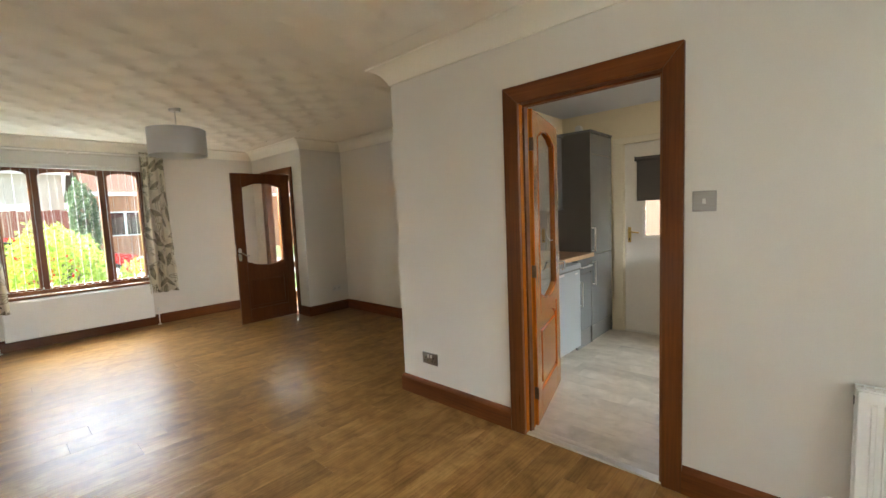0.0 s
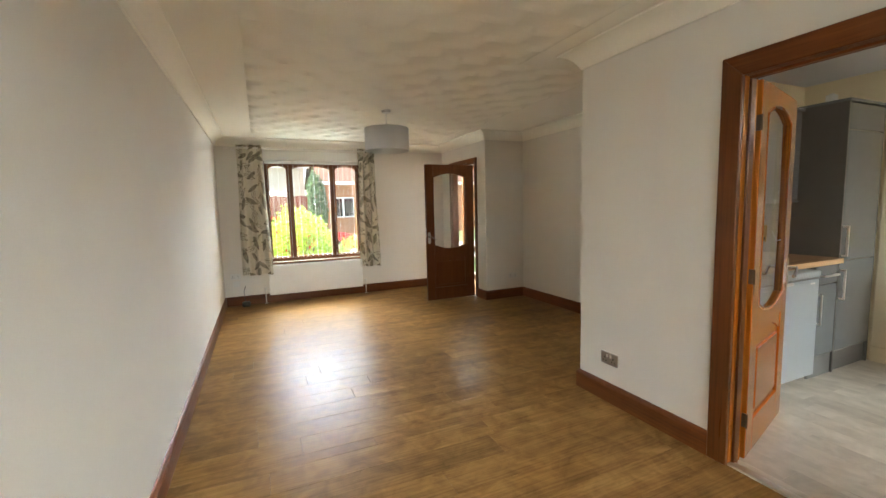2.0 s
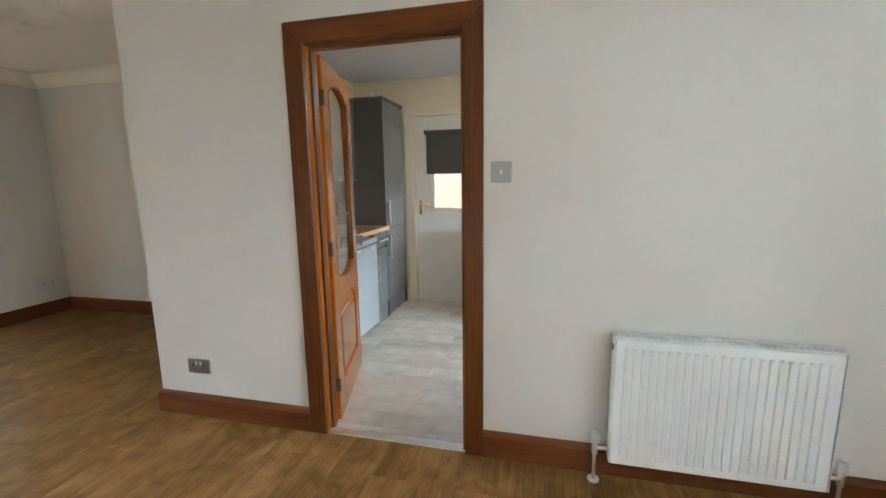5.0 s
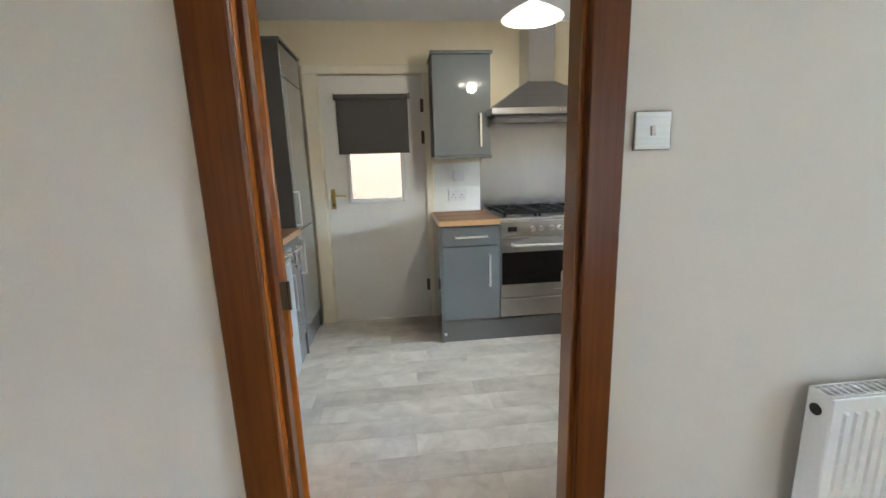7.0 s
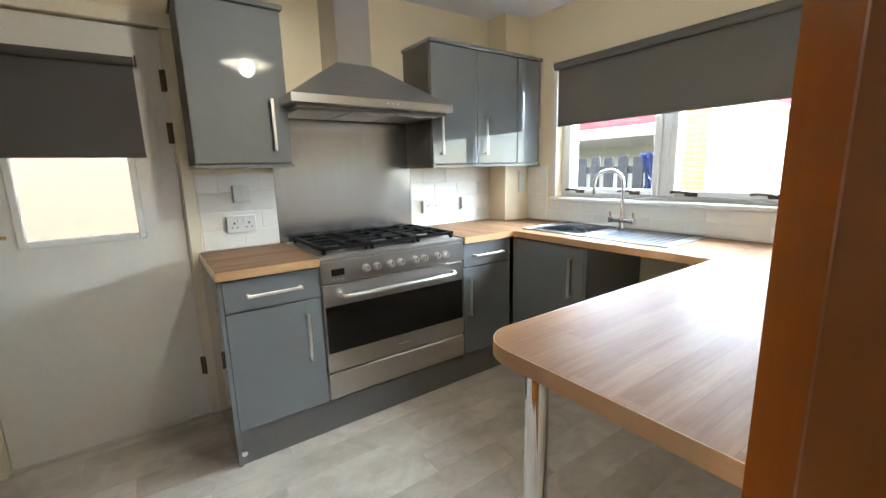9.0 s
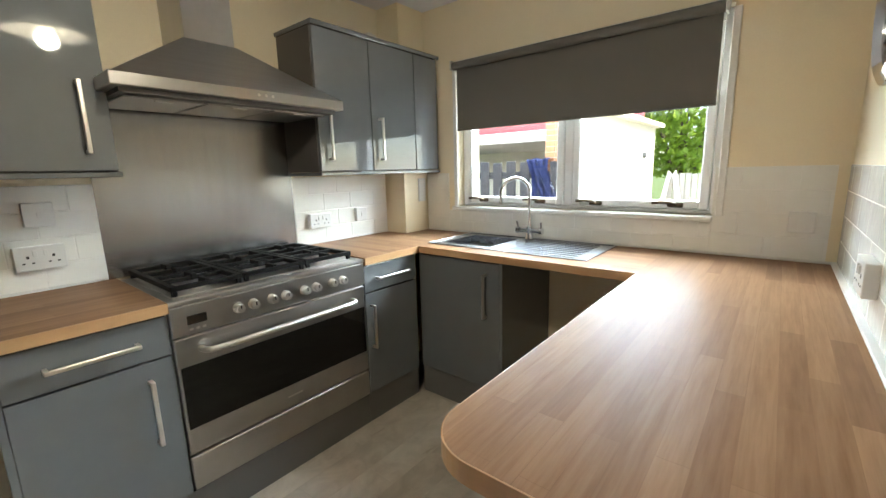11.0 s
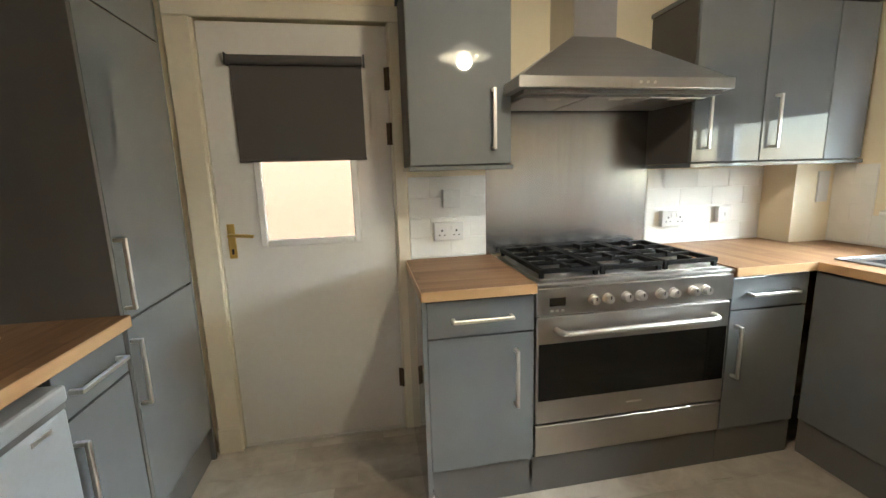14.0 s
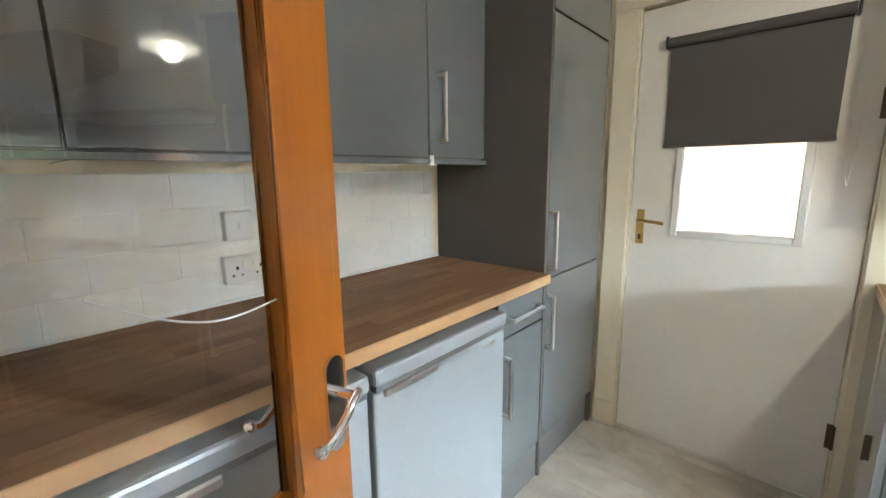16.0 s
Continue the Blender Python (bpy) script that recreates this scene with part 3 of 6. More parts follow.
skirting((LEFT, REAR), (LEFT, FRONT), (1, 0), 1, 1, mahogany_y)
skirting((LEFT, FRONT), (HX, FRONT), (0, -1), 1, 1)
skirting((HX, FRONT), (HX, HALL[1] + 0.075), (-1, 0), 1, 0, mahogany_y)
skirting((HX, HALL[0] - 0.075), (HX, RY), (-1, 0), 0, -1, mahogany_y)
skirting((HX, RY), (RX, RY), (0, -1), -1, 1)
skirting((RX, RY), (RX, 0), (-1, 0), 1, 1, mahogany_y)
skirting((RX, 0), (0, 0), (0, 1), 1, -1)
skirting((0, 0), (0, D1 + 0.098), (-1, 0), -1, 0, mahogany_y)
skirting((0, D0 - 0.088), (0, REAR), (-1, 0), 0, 1, mahogany_y)


# ---- windows ----
def bar_box(x0, y0, z0, x1, y1, z1, bevel=0.004):
    bm = bm_new()
    box(bm, x0, y0, z0, x1, y1, z1, bevel)
    return bm


front = thing("window_1", (-1.32, FRONT, WIN[2]), "brown mahogany window with three arched lights and clear glass", "window")
front["kind"] = "structure"
x0, x1, z0, z1 = WIN
fy0, fy1 = FRONT + 0.07, FRONT + 0.14
part("window_frame", bar_box(x0, fy0, z0, x0 + 0.06, fy1, z1), mahogany, front)
part("window_frame", bar_box(x1 - 0.06, fy0, z0, x1, fy1, z1), mahogany, front)
part("window_frame", bar_box(x0 + 0.06, fy0, z0, x1 - 0.06, fy1, z0 + 0.07), mahogany_x, front)
part("window_frame", bar_box(x0 + 0.06, fy0, z1 - 0.06, x1 - 0.06, fy1, z1), mahogany_x, front)
M1, M2 = -1.68, -1.04
for mx in (M1, M2):
    part("mullion", bar_box(mx - 0.045, fy0 - 0.01, z0 + 0.07, mx + 0.045, fy1, z1 - 0.06), mahogany, front)
for a, b in ((x0 + 0.06, M1 - 0.045), (M1 + 0.045, M2 - 0.045), (M2 + 0.045, x1 - 0.06)):
    bm = bm_new()
    top, n = z1 - 0.06, 14
    outline = [(a, top), (a, top - 0.065)]
    outline += [(a + (b - a) * k / n, top - 0.065 + 0.05 * math.sin(math.pi * k / n) ** 0.5) for k in range(1, n)]
    outline += [(b, top - 0.065), (b, top)]
    prism(bm, outline, 1, fy0 + 0.008, fy1 - 0.02)
    part("arched_head", bm, mahogany_x, front)
    pane = part("pane", bar_box(a, fy0 + 0.03, z0 + 0.07, b, fy0 + 0.036, z1 - 0.06, 0), glass, front)
    pane.visible_shadow = False
part("window_sill", bar_box(x0 - 0.03, FRONT - 0.05, z0 - 0.03, x1 + 0.03, fy0, z0, 0.006), mahogany_x, front, "dark mahogany sill board")

blind = thing("vertical_blind", (-1.32, FRONT + 0.03, WIN[3]), "white vertical blind with narrow slats turned open", "blind")
part("headrail", bar_box(x0 + 0.005, FRONT + 0.005, z1 - 0.045, x1 - 0.005, FRONT + 0.045, z1 - 0.005), white_plastic, blind)
n = 19
for k in range(n):
    sx = x0 + 0.04 + (x1 - x0 - 0.08) * k / (n - 1)
    bm = bm_new()
    box(bm, -0.0006, -0.04, z0 + 0.075, 0.0006, 0.04, z1 - 0.05)
    slat = part("slat", bm, white_plastic, blind, m=pose(sx, FRONT + 0.025, 0, 0, 0, 1.5 * math.sin(k * 2.3) + math.degrees(math.atan2(sx + 2.1, 6.8)) * -1.0))
    part("weight", bar_box(sx - 0.004, FRONT - 0.012, z0 + 0.06, sx + 0.004, FRONT + 0.062, z0 + 0.078, 0), white_plastic, slat)
bm = bm_new()
sweep(bm, [(x0 + 0.04 + (x1 - x0 - 0.08) * k / 60, FRONT - 0.008, z0 + 0.066 - 0.012 * abs(math.sin(math.pi * k * (n - 1) / 60))) for k in range(61)], 0.0016, 5)
part("bead_chain", bm, white_plastic, blind)
bm = bm_new()
box(bm, x0 - 0.02, FRONT - 0.022, z1 + 0.0, x1 + 0.02, FRONT - 0.003, z1 + 0.135, 0.004)
solid("pelmet_board", bm, white_paint, "plain cream board above the front window", "pelmet")

# kitchen window
kw = thing("window_2", (1.3, REAR, KWIN[2]), "white two-light kitchen window with bronze catches", "window")
kw["kind"] = "structure"
x0, x1, z0, z1 = KWIN
ky1, ky0 = REAR - 0.06, REAR - 0.13
for a, b in ((x0, x0 + 0.035), (x1 - 0.035, x1), (1.247, 1.297)):
    part("window_frame", bar_box(a, ky0, z0 + 0.02 if a == 1.247 else z0, b, ky1, z1, 0.005), upvc, kw)
part("window_frame", bar_box(x0 + 0.035, ky0, z0, x1 - 0.035, ky1, z0 + 0.02, 0.005), upvc, kw)
part("window_frame", bar_box(x0 + 0.035, ky0, z1 - 0.05, x1 - 0.035, ky1, z1, 0.005), upvc, kw)
for a, b in ((x0 + 0.037, 1.245), (1.299, x1 - 0.037)):
    sash = part("sash", bar_box(a, ky0 + 0.01, z0 + 0.022, a + 0.042, ky1 + 0.012, z1 - 0.052, 0.006), upvc, kw)
    part("stile", bar_box(b - 0.042, ky0 + 0.01, z0 + 0.022, b, ky1 + 0.012, z1 - 0.052, 0.006), upvc, sash)
    part("rail", bar_box(a + 0.042, ky0 + 0.01, z0 + 0.022, b - 0.042, ky1 + 0.012, z0 + 0.062, 0.006), upvc, sash)
    part("rail", bar_box(a + 0.042, ky0 + 0.01, z1 - 0.105, b - 0.042, ky1 + 0.012, z1 - 0.052, 0.006), upvc, sash)
    pane = part("pane", bar_box(a + 0.042, ky0 + 0.03, z0 + 0.062, b - 0.042, ky0 + 0.036, z1 - 0.105, 0), glass, sash)
    pane.visible_shadow = False
    for cx in (a + 0.14, b - 0.14):
        bm = bm_new()
        box(bm, cx - 0.035, ky1 + 0.012, z0 + 0.03, cx + 0.035, ky1 + 0.024, z0 + 0.054, 0.004)
        sweep(bm, [(cx, ky1 + 0.024, z0 + 0.044), (cx + 0.02, ky1 + 0.045, z0 + 0.054), (cx + 0.06, ky1 + 0.05, z0 + 0.057), (cx + 0.10, ky1 + 0.046, z0 + 0.052)], 0.008, 8)
        part("catch", bm, bronze, sash, "dark bronze window catch", smooth=True)
part("window_sill", bar_box(x0 + 0.01, ky1, z0 - 0.028, x1 + 0.038, REAR + 0.035, z0, 0.006), white_paint, kw, "white painted sill board")
for a, b in ((x0 - 0.028, x0 + 0.002), (x1 - 0.002, x1 + 0.028)):
    part("casing", bar_box(a, REAR + 0.002, z0, b, REAR + 0.014, z1 - 0.02, 0.003), white_paint, kw)

roller = thing("roller_blind", (1.3, REAR + 0.03, 2.02), "dark grey roller blind half lowered over the kitchen window", "blind")
bm = bm_new()
rod(bm, (0.565, REAR + 0.045, 1.98), (2.012, REAR + 0.045, 1.98), 0.024, 20)
part("roller", bm, backlit_blind_cloth, roller, smooth=True)
part("cloth", bar_box(0.572, REAR + 0.018, 1.596, 2.004, REAR + 0.0205, 1.985, 0), backlit_blind_cloth, roller)
part("bottom_bar", bar_box(0.57, REAR + 0.015, 1.582, 2.006, REAR + 0.024, 1.598, 0.002), backlit_blind_cloth, roller)
for bx in (0.556, 2.019):
    part("bracket", bar_box(bx - 0.006, REAR + 0.001, 1.955, bx + 0.006, REAR + 0.07, 2.012, 0.003), white_plastic, roller)
part("headbox", bar_box(0.56, REAR + 0.001, 2.004, 2.017, REAR + 0.012, 2.018, 0.002), white_plastic, roller)

# glazing behind the walk
rear = thing("window_3", (-1.55, REAR, 0.1), "white glazed doors in the rear wall", "window")
rear["kind"] = "structure"
x0, x1, z0, z1 = GLZ
for a, b in ((x0, x0 + 0.07), (-1.585, -1.515), (x1 - 0.07, x1)):
    part("window_frame", bar_box(a, REAR - 0.14, z0, b, REAR - 0.07, z1), upvc, rear)
for a, b in ((x0 + 0.07, -1.585), (-1.515, x1 - 0.07)):
    part("rail", bar_box(a, REAR - 0.14, z0, b, REAR - 0.07, z0 + 0.09), upvc, rear)
    part("rail", bar_box(a, REAR - 0.14, z1 - 0.07, b, REAR - 0.07, z1), upvc, rear)
    pane = part("pane", bar_box(a, REAR - 0.11, z0 + 0.09, b, REAR - 0.104, z1 - 0.07, 0), glass, rear)
    pane.visible_shadow = False


# ---- doors ----
def door_casing(name, bm_list, label):
    ob = tagged(new(name), label, "door frame", kind="structure")
    WORLD[ob] = UP
    for pname, b, mat in bm_list:
        part(pname, b, mat, ob)
    return ob


def architrave(lo, hi, top, x, out, axis_mats, w=0.1, t=0.024, wr=None):
    """Three mitred boards round an opening along y, on the wall face at x, standing out by out."""
    res, wr = [], wr or w
    for side, a, b in (("l", hi, hi + w), ("r", lo - wr, lo)):
        bm = bm_new()
        inner = hi if side == "l" else lo
        outer = b if side == "l" else a
        prism(bm, [(inner, 0), (outer, 0), (outer, top + w), (inner, top)], 0, x, x + out * t)
        bmesh.ops.bevel(bm, geom=bm.edges[:], offset=0.004, segments=1, affect="EDGES")
        res.append(("jamb_board", bm, axis_mats[0]))
    bm = bm_new()
    prism(bm, [(lo, top), (hi, top), (hi + w, top + w), (lo - wr, top + w)], 0, x, x + out * t)
    bmesh.ops.bevel(bm, geom=bm.edges[:], offset=0.004, segments=1, affect="EDGES")
    res.append(("head_board", bm, axis_mats[1]))
    return res


pieces = architrave(D0, D1, DTOP, 0.0, -1, (mahogany, mahogany_y), 0.098, wr=0.088)
pieces += [("lining", bar_box(0.0, D1, 0, PK, D1 + 0.02, DTOP, 0), varnished), ("lining", bar_box(0.0, D0 - 0.02, 0, PK, D0, DTOP, 0), varnished),
           ("lining", bar_box(0.0, D0 - 0.02, DTOP, PK, D1 + 0.02, DTOP + 0.02, 0), mahogany_y),
           ("door_stop", bar_box(0.03, D1 - 0.013, 0, 0.068, D1 - 0.0005, DTOP - 0.014, 0.002), mahogany), ("door_stop", bar_box(0.0005, D0 + 0.0005, 0, 0.068, D0 + 0.013, DTOP - 0.014, 0.002), brown_stain),
           ("door_stop", bar_box(0.03, D0, DTOP - 0.013, 0.068, D1, DTOP - 0.0005, 0.002), mahogany_y)]
kf = door_casing("door_frame_1", pieces, "mahogany-stained door frame between living room and kitchen")
bm = bm_new()
prism(bm, [(0.085 + 0.011 * math.cos(a), zc + 0.011 * math.sin(a)) for zc, a0 in ((1.004, 0.0), (0.966, math.pi)) for a in [a0 + math.pi * k / 8 for k in range(9)]], 1, D0 + 0.0005, D0 + 0.0025)
box(bm, 0.09, D0 + 0.0005, 0.974, PK + 0.004, D0 + 0.0025, 1.004, 0.0005)
box(bm, PK + 0.003, D0 - 0.004, 0.974, PK + 0.005, D0 + 0.0025, 1.004, 0.0005)
plate = part("strike_plate", bm, steel, kf, "chrome strike plate with a rounded lip")
part("latch_hole", bar_box(0.08, D0 + 0.0015, 0.976, 0.09, D0 + 0.003, 0.998, 0.0003), dark_gap, plate)
for z in (0.963, 1.008):
    bm = bm_new()
    rod(bm, (0.084, D0 + 0.002, z), (0.084, D0 + 0.0034, z), 0.0032, 12)
    part("screw", bm, satin, plate)


def wave_edge(a, b, base, amp, n=20):
    """A scrolled edge from a to b: two shoulders and a middle rise."""
    pts = []
    for k in range(n + 1):
        s = k / n
        x = a + (b - a) * s
        if s < 0.14 or s > 0.86:
            q = (s if s < 0.5 else 1 - s) / 0.14
            h = 0.42 * (q ** 1.3)
        else:
            q = (s - 0.14) / 0.72
            h = 0.42 + 0.58 * math.sin(math.pi * q) ** 0.8
        pts.append((x, base + amp * h))
    return pts


def panel_door(name, m, w, mat, label, handle_side, glass_lines, LEAF_H=1.945):
    """A hardwood door with a scrolled glazed upper panel and a fielded lower panel, in local u (from the hinge), v (thickness), w."""
    ob = thing(name, m.translation, label, "door")
    ob["kind"] = "structure"
    t, s = 0.04, 0.122
    for a, b in ((0, s), (w - s, w)):
        part("stile", bar_box(a, 0, 0.008, b, t, LEAF_H, 0.004), mat, ob, m=m)
    cross = mat
    gb, gt = 0.805, 1.80
    bm = bm_new()
    prism(bm, [(s, LEAF_H), (s, gt - 0.005)] + wave_edge(s, w - s, gt, 0.06)[1:-1] + [(w - s, gt - 0.005), (w - s, LEAF_H)], 1, 0, t)
    part("top_rail", bm, cross, ob, m=m)
    bm = bm_new()
    prism(bm, [(s, 0.69)] + [(x, z) for x, z in [(s, gb + 0.01)] + [(x, gb + 0.012 - 0.06 * h) for x, h in [(x, (z - 0) / 1.0) for x, z in wave_edge(s, w - s, 0, 1)][1:-1]] + [(w - s, gb + 0.01)]] + [(w - s, 0.69)], 1, 0, t)
    part("middle_rail", bm, cross, ob, m=m)
    part("bottom_rail", bar_box(s, 0, 0.008, w - s, t, 0.19, 0.003), cross, ob, m=m)
    bm = bm_new()
    top = [(x, z) for x, z in wave_edge(s, w - s, 0.595, 0.07)]
    prism(bm, [(s, 0.69), (s, 0.595)] + top[1:-1] + [(w - s, 0.595), (w - s, 0.69)], 1, 0.004, t - 0.004)
    part("arched_rail", bm, cross, ob, m=m)
    bm = bm_new()
    box(bm, s - 0.005, 0.012, 0.185, w - s + 0.005, t - 0.012, 0.685)
    box(bm, s + 0.035, 0.003, 0.225, w - s - 0.035, t - 0.003, 0.575, 0.008, 1)
    part("lower_panel", bm, mat, ob, m=m)
    bm = bm_new()
    box(bm, s - 0.004, t / 2 - 0.002, gb - 0.06, w - s + 0.004, t / 2 + 0.002, gt + 0.06)
    pane = part("pane", bm, glass, ob, "clear glass with an etched curl", m=m)
    pane.visible_shadow = False
    bead_top = [(x, 0, z) for x, z in wave_edge(s, w - s, gt, 0.06)]
    bead_low = [(x, 0, gb + 0.012 - 0.06 * (z)) for x, z in wave_edge(s, w - s, 0, 1)]
    for v in (0.004, t - 0.004):
        bm = bm_new()
        loop = [(x, v, z) for x, _, z in bead_top] + [(x, v, z) for x, _, z in reversed(bead_low)]
        sweep(bm, loop + [loop[0]], 0.008, 6)
        part("glazing_bead", bm, mat, ob, m=m, smooth=True)
    for line in glass_lines:
        bm = bm_new()
        sweep(bm, [(u, t / 2 + 0.0022, z) for u, z in line], 0.0014, 6)
        part("etched_line", bm, etched, pane, m=m)
    for z in (0.22, 0.98, 1.74):
        bm = bm_new()
        rod(bm, (-0.006, t + 0.003, z - 0.038), (-0.006, t + 0.003, z + 0.038), 0.005, 10)
        box(bm, -0.004, t - 0.028, z - 0.038, -0.001, t + 0.002, z + 0.038)
        part("hinge", bm, bronze, ob, "worn butt hinge", m=m)
    hu = w - 0.038
    for v, out in ((0.0, -1), (t, 1)):
        bm = bm_new()
        prism(bm, [(hu + 0.021 * math.cos(a), 0.927 + (0.062 if math.sin(a) > 0 else -0.062) + 0.022 * math.sin(a)) for a in (2 * math.pi * k / 24 for k in range(24))], 1, v, v + out * 0.007)
        h = part("handle_plate", bm, chrome, ob, "chrome oval backplate", m=m)
        bm = bm_new()
        rod(bm, (hu, v + out * 0.006, 0.95), (hu, v + out * 0.045, 0.95), 0.009, 14)
        sweep(bm, [(hu + 0.012, v + out * 0.045, 0.954), (hu - 0.008, v + out * 0.05, 0.949), (hu - 0.03, v + out * 0.051, 0.932), (hu - 0.055, v + out * 0.05, 0.914), (hu - 0.075, v + out * 0.049, 0.907), (hu - 0.09, v + out * 0.053, 0.911)], 0.0072, 10)
        bmesh.ops.create_uvsphere(bm, u_segments=12, v_segments=8, radius=0.0105, matrix=Matrix.Translation((hu - 0.091, v + out * 0.054, 0.912)))
        part("lever", bm, chrome, h, m=m, smooth=True)
    part("latch_plate", bar_box(w - 0.0005, 0.009, 0.935, w + 0.0015, 0.031, 1.07, 0.0005), steel, ob, m=m)
    return ob


lines = [[(0.40 + 0.24 * k / 20, 1.19 - 0.065 * math.sin(math.pi * 0.5 * min(1.0, k / 13)) + 0.004 * max(0, k - 14) ** 1.2 / 6) for k in range(21)]]
ang = KDOOR
dirx, diry = math.cos(ang), math.sin(ang)
kd = Matrix(((dirx, diry, 0, PK + 0.003), (diry, -dirx, 0, D1 + 0.022), (0, 0, 1, 0), (0, 0, 0, 1)))
panel_door("door_1", kd, 0.742, varnished, "varnished hardwood door with a scrolled glass panel, open into the kitchen", 1, lines)

# hall door, opened into the living room
pieces = architrave(HALL[0], HALL[1], HALL[3], HX, -1, (mahogany, mahogany_y), 0.07, 0.018)
pieces += [("lining", bar_box(HX, HALL[1] - 0.02, 0, HX + 0.1, HALL[1], HALL[3], 0), mahogany), ("lining", bar_box(HX, HALL[0], 0, HX + 0.1, HALL[0] + 0.02, HALL[3], 0), mahogany),
           ("lining", bar_box(HX, HALL[0] + 0.02, HALL[3] - 0.02, HX + 0.1, HALL[1] - 0.02, HALL[3], 0), mahogany_y)]
door_casing("door_frame_2", pieces, "mahogany-stained frame of the hall doorway")
diamond = [[(0.36 + 0.09 * abs(math.sin(math.pi * k / 8)), 0.98 + 0.56 * k / 16) for k in range(17)], [(0.44 - 0.09 * abs(math.sin(math.pi * k / 8)), 0.98 + 0.56 * k / 16) for k in range(17)]]
hd = Matrix(((-1, 0, 0, HX - 0.012), (0, 1, 0, HALL[0] + 0.025), (0, 0, 1, 0), (0, 0, 0, 1)))
panel_door("door_2", hd, 0.775, mahogany, "dark mahogany door with a scrolled glass panel, open into the living room", 1, diamond, 1.98)

# front door and side light in the hall
fd = thing("door_3", (1.5, FRONT + 0.06, 0), "brown front door with stacked glass panes and a bright side light", "door")
fd["kind"] = "structure"
for a, b in ((0.98, 1.005), (1.27, 1.34), (1.92, 2.02)):
    part("post", bar_box(a, FRONT + 0.05, 0, b, FRONT + 0.12, 2.12), mahogany, fd)
for a, b, zs in ((1.005, 1.27, (0.0, 2.02)), (1.34, 1.92, (0.0, 0.52, 1.02, 1.52, 2.02))):
    for z in zs:
        part("rail", bar_box(a, FRONT + 0.06, z, b, FRONT + 0.11, z + 0.1), mahogany_x, fd)
    for za, zb in zip(zs, zs[1:]):
        pane = part("pane", bar_box(a, FRONT + 0.08, za + 0.1, b, FRONT + 0.085, zb, 0), glass, fd)
        pane.visible_shadow = False

# back door
bd = thing("door_4", (KX, -1.22, 0), "off-white painted back door with a small glazed panel", "door")
bd["kind"] = "structure"
y0, y1 = -1.617, -0.823
g0, g1, gz0, gz1 = -1.44, -1.01, 1.025, 1.80
fx0, fx1 = KX + 0.012, KX + 0.056
bm = bm_new()
box(bm, fx0, y0, 0.012, fx1, g0, 1.985), box(bm, fx0, g1, 0.012, fx1, y1, 1.985)
box(bm, fx0, g0, 0.012, fx1, g1, gz0), box(bm, fx0, g0, gz1, fx1, g1, 1.985)
part("leaf", bm, door_paint, bd)
for a, b in ((y0 - 0.03, y0 + 0.014), (y1 - 0.014, y1 + 0.03)):
    part("door_stop", bar_box(fx1 + 0.002, a, 0, fx1 + 0.03, b, 2.03), white_paint, bd)
part("door_stop", bar_box(fx1 + 0.002, y0 + 0.014, 1.972, fx1 + 0.03, y1 - 0.014, 2.03), white_paint, bd)
part("threshold", bar_box(fx1 + 0.002, y0, -0.02, fx1 + 0.06, y1, 0.02), satin, bd)
for a, b, c, d in ((g0 - 0.014, g0 + 0.016, gz0 - 0.014, gz1), (g1 - 0.016, g1 + 0.014, gz0 - 0.014, gz1)):
    part("glazing_bead", bar_box(fx0 - 0.01, a, c, fx0 + 0.012, b, d, 0.004), white_paint, bd)
part("glazing_bead", bar_box(fx0 - 0.0095, g0 + 0.016, gz0 - 0.014, fx0 + 0.012, g1 - 0.016, gz0 + 0.016, 0.004), white_paint, bd)
pane = part("pane", bar_box(fx0 + 0.015, g0, gz0, fx0 + 0.02, g1, gz1, 0), frosted, bd, "obscured glass pane")
pane.visible_shadow = False
bm = bm_new()
box(bm, fx0 - 0.006, -0.886, 0.965, fx0, -0.852, 1.125, 0.003)
rod(bm, (fx0 - 0.005, -0.869, 1.075), (fx0 - 0.045, -0.869, 1.075), 0.008, 12)
sweep(bm, [(fx0 - 0.043, -0.869, 1.075), (fx0 - 0.046, -0.9, 1.076), (fx0 - 0.046, -0.95, 1.072), (fx0 - 0.044, -0.975, 1.068)], 0.008, 10)
bm2 = bm_new()
box(bm2, fx0 - 0.007, -0.874, 0.985, fx0 - 0.0055, -0.864, 1.01)
part("lever_handle", bm, brass, bd, "worn brass lever on a rectangular plate", smooth=True)
part("keyhole", bm2, dark_gap, bd)
for z in (1.76, 1.515, 0.285):
    bm = bm_new()
    rod(bm, (fx0 - 0.006, -1.622, z - 0.05), (fx0 - 0.006, -1.622, z + 0.05), 0.008, 10)
    box(bm, fx0 - 0.003, -1.64, z - 0.05, fx0, -1.6, z + 0.05)
    part("hinge", bm, bronze, bd, "dark bronze hinge")
pieces = []
for a, b in ((-0.815, -0.707), (-1.685, -1.625)):
    pieces.append(("jamb_board", bar_box(KX - 0.018, a, 0, KX, b, 1.995, 0.005), cream_gloss))
pieces.append(("base_block", bar_box(KX - 0.026, -0.815, 0, KX - 0.0185, -0.705, 0.13, 0.004), cream_gloss))
pieces.append(("head_board", bar_box(KX - 0.018, -1.685, 1.995, KX, -0.707, 2.06, 0.005), cream_gloss))
